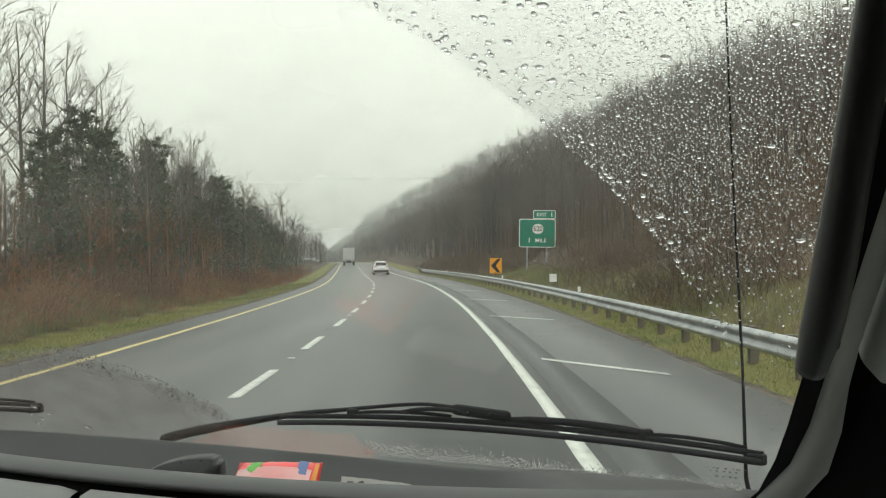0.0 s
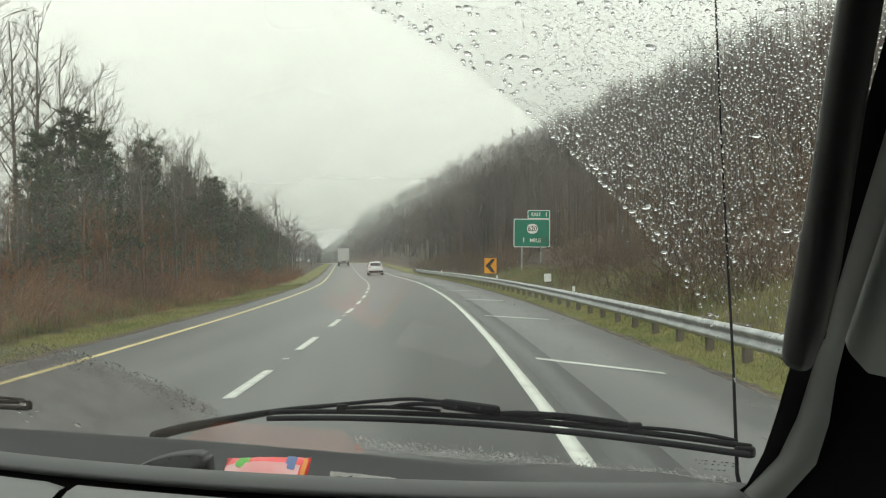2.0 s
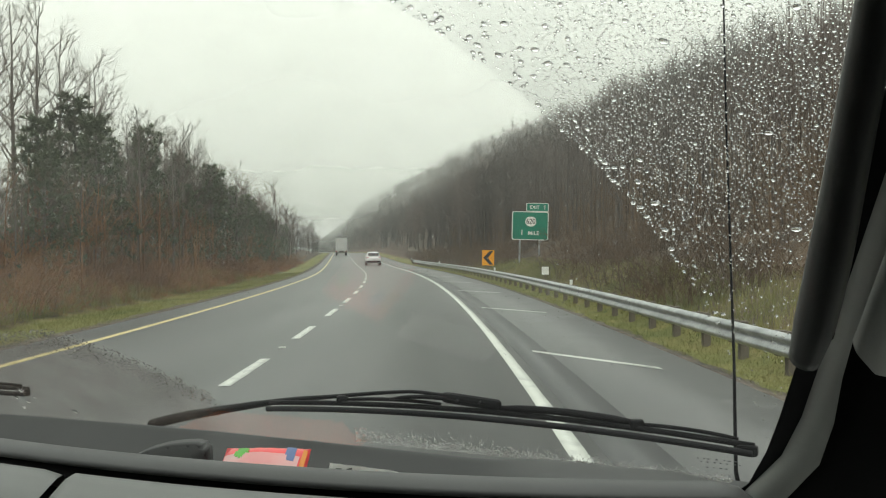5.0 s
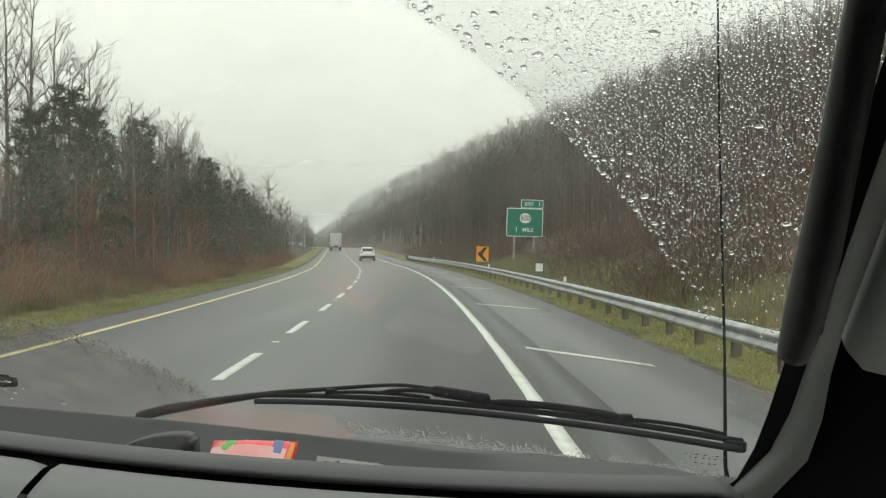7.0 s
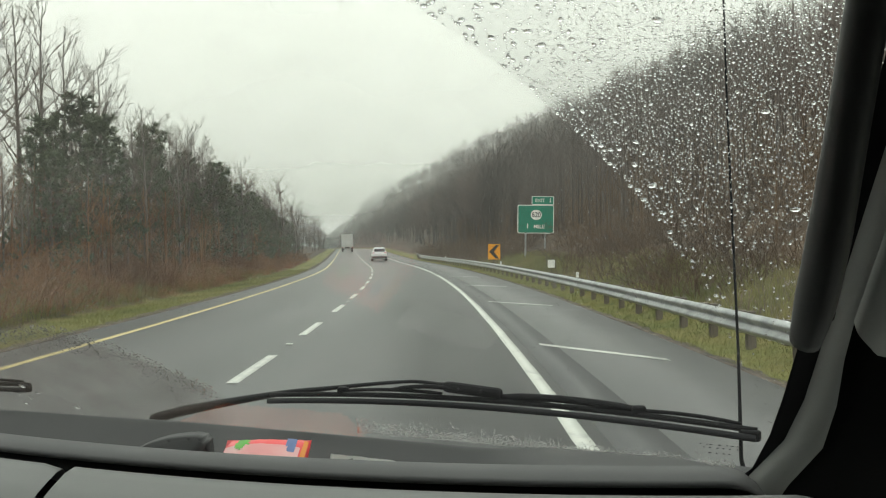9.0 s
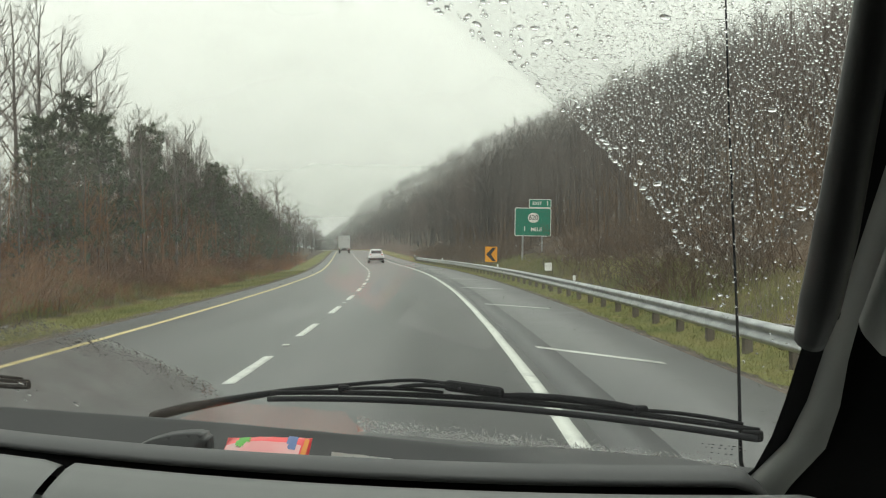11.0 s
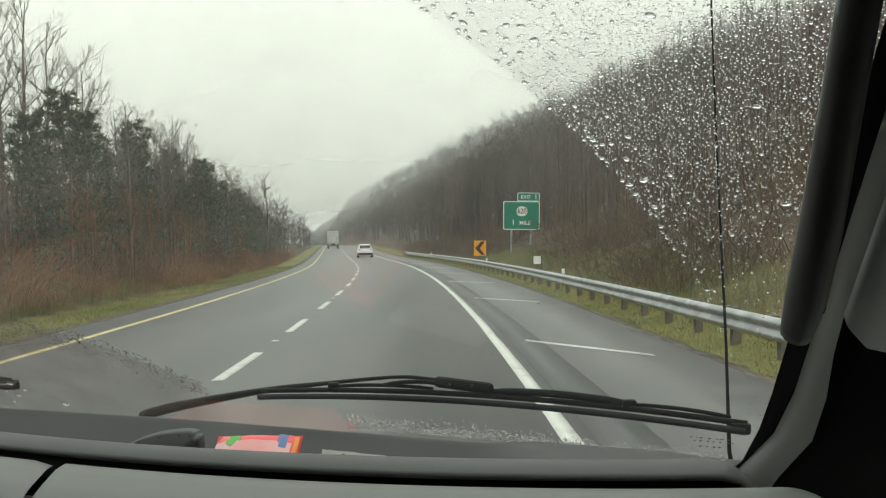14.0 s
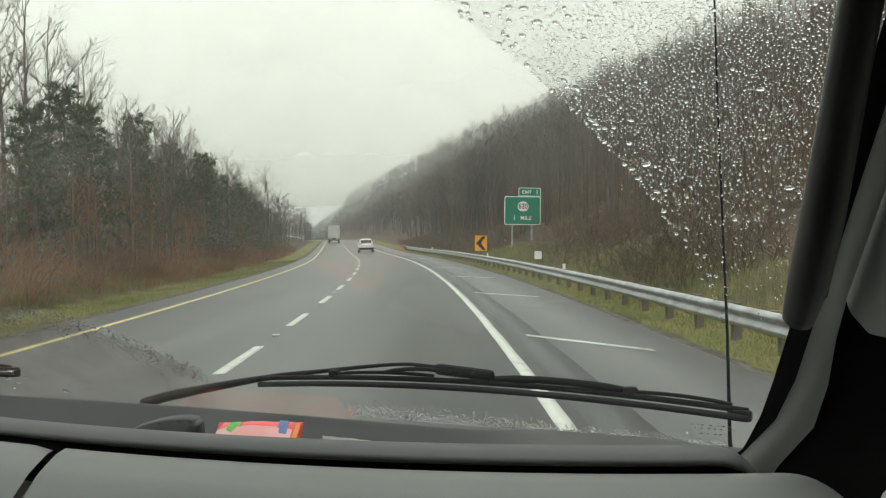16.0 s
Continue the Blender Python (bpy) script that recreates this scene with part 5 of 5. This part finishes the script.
grime.attributes.new("grime_amount", "FLOAT", "POINT").data.foreach_set("value", amount.astype(np.float32))
cab("road_grime", grime, None, "thin brown film of road spray on the glass")["kind"] = "stuff"


# ---- things in the dashboard tray ----
def sweets_packet():
    root = empty("wrapped_packet", pose(-0.161, 0.769, 1.4255, -57, 0, -4), "red and white printed plastic packet lying in the dashboard tray", "packet")
    w, h, d = 0.076, 0.092, 0.030
    bm = bmesh.new()
    n, k = 14, 10
    front, back = [], []
    for j in range(k + 1):
        for i in range(n + 1):
            s, t = i / n, j / k
            puff = (math.sin(math.pi * s) * math.sin(math.pi * t)) ** 0.35 if 0 < s < 1 and 0 < t < 1 else 0.0
            crease = 0.0012 * noise.noise(Vector((s * 9, t * 8, 0.3)))
            front.append(bm.verts.new(((s - 0.5) * w, -d / 2 * puff + crease, t * h)))
            back.append(bm.verts.new(((s - 0.5) * w, d / 2 * puff + crease, t * h)))
    for grid, flip in ((front, 1), (back, -1)):
        for j in range(k):
            for i in range(n):
                q = [grid[j * (n + 1) + i], grid[j * (n + 1) + i + 1], grid[(j + 1) * (n + 1) + i + 1], grid[(j + 1) * (n + 1) + i]]
                bm.faces.new(q[::flip]).smooth = True
    bmesh.ops.remove_doubles(bm, verts=bm.verts, dist=1e-6)
    wrap = part("wrapper", bm, packet_red, root, "glossy red wrapper")

    def print_patch(name, x0, x1, z0, z1, mat, label, blob=False, lift=0.0004):
        b2 = bmesh.new()
        m = 8
        gr = []
        for j in range(m + 1):
            for i in range(m + 1):
                s, t = x0 + (x1 - x0) * i / m, z0 + (z1 - z0) * j / m
                puff = (math.sin(math.pi * s) * math.sin(math.pi * t)) ** 0.35
                crease = 0.0012 * noise.noise(Vector((s * 9, t * 8, 0.3)))
                gr.append(b2.verts.new(((s - 0.5) * w, -d / 2 * puff + crease - lift, t * h)))
        for j in range(m):
            for i in range(m):
                if blob and (i - 3.5) ** 2 + (j - 3.5) ** 2 > 13 + 5 * noise.noise(Vector((i * 0.7, j * 0.7, 2))):
                    continue
                b2.faces.new([gr[j * (m + 1) + i], gr[j * (m + 1) + i + 1], gr[(j + 1) * (m + 1) + i + 1], gr[(j + 1) * (m + 1) + i]]).smooth = True
        part(name, b2, mat, wrap, label)
    print_patch("white_print", 0.05, 0.92, 0.08, 0.81, packet_white, "white printed field", False, 0.0007)
    for k in range(5):
        print_patch("text_bar", 0.13, 0.84 - 0.09 * (k % 3), 0.13 + 0.062 * k, 0.155 + 0.062 * k, ink_dark, "unreadable printed text line", False, 0.0011)
    print_patch("leaf_print", 0.17, 0.34, 0.73, 0.915, packet_green, "green leaf print", True, 0.0008)
    print_patch("blue_print", 0.76, 0.87, 0.72, 0.915, packet_blue, "small blue print panel", False, 0.0008)
    print_patch("orange_print", 0.94, 0.985, 0.6, 0.93, packet_orange, "orange side print", False, 0.0010)


def crumpled_paper():
    root = empty("paper_sheet", pose(-0.060, 0.799, 1.4205, -45, 0, -9), "creased white printed paper lying in the dashboard tray", "paper")
    bm = bmesh.new()
    n, k = 30, 14
    gr = []
    for j in range(k + 1):
        for i in range(n + 1):
            x, z = (i / n - 0.5) * 0.098, j / k * 0.060
            fold = 0.002 * noise.noise(Vector((x * 40, z * 40, 1.7))) + 0.0008 * noise.noise(Vector((x * 120, z * 120, 4)))
            top = 0.0015 * noise.noise(Vector((x * 45, 0.2, 3))) * j / k - (0.013 * i / n) * j / k
            gr.append(bm.verts.new((x, fold, z + top)))
    for j in range(k):
        for i in range(n):
            bm.faces.new([gr[j * (n + 1) + i], gr[j * (n + 1) + i + 1], gr[(j + 1) * (n + 1) + i + 1], gr[(j + 1) * (n + 1) + i]])
    bmesh.ops.solidify(bm, geom=bm.faces[:], thickness=0.0006)
    sheet_ob = part("sheet", bm, paper_white, root, "creased white paper")
    rr = np.random.RandomState(3)
    for k in range(9):
        x, z = -0.040 + 0.0095 * k + rr.uniform(-0.001, 0.001), 0.052 - 0.0012 * k + rr.uniform(-0.003, 0.002)
        part("print_mark", boxed((rr.uniform(0.004, 0.009), 0.0005, 0.003), (x, 0.002 * noise.noise(Vector((x * 40, z * 40, 1.7))) + 0.0008 * noise.noise(Vector((x * 120, z * 120, 4))) - 0.0006, z), 0, Matrix.Rotation(rr.uniform(-0.5, 0.5), 4, "Y")), ink_dark, sheet_ob, "unreadable dark print mark")


def reflection_cloth():
    """An unseen red cloth, added below the glass to give it a red reflection."""
    def fn(x, t):
        full = max(0.05, math.sin(math.pi * (x + 0.30) / 0.215)) ** 0.45 * (0.85 + 0.25 * noise.noise(Vector((x * 35, 0.3, 2.2))))
        y = foot_y(x) - 0.005 - 0.044 * t * full
        return (x, y, 1.4462 + 0.0035 * math.sin(math.pi * t) + 0.0012 * noise.noise(Vector((x * 60, t * 4, 0.7))))
    top = sheet(fn, (-0.30, -0.085), (0, 1), 60, 10, cloth_red, "cloth")
    ob = part("cloth", top, None)
    thick = ob.modifiers.new("thickness", "SOLIDIFY")
    thick.thickness = 0.0015
    tagged(ob, "unseen red cloth added for its reflection in the windscreen", "cloth")


sweets_packet()
crumpled_paper()
reflection_cloth()
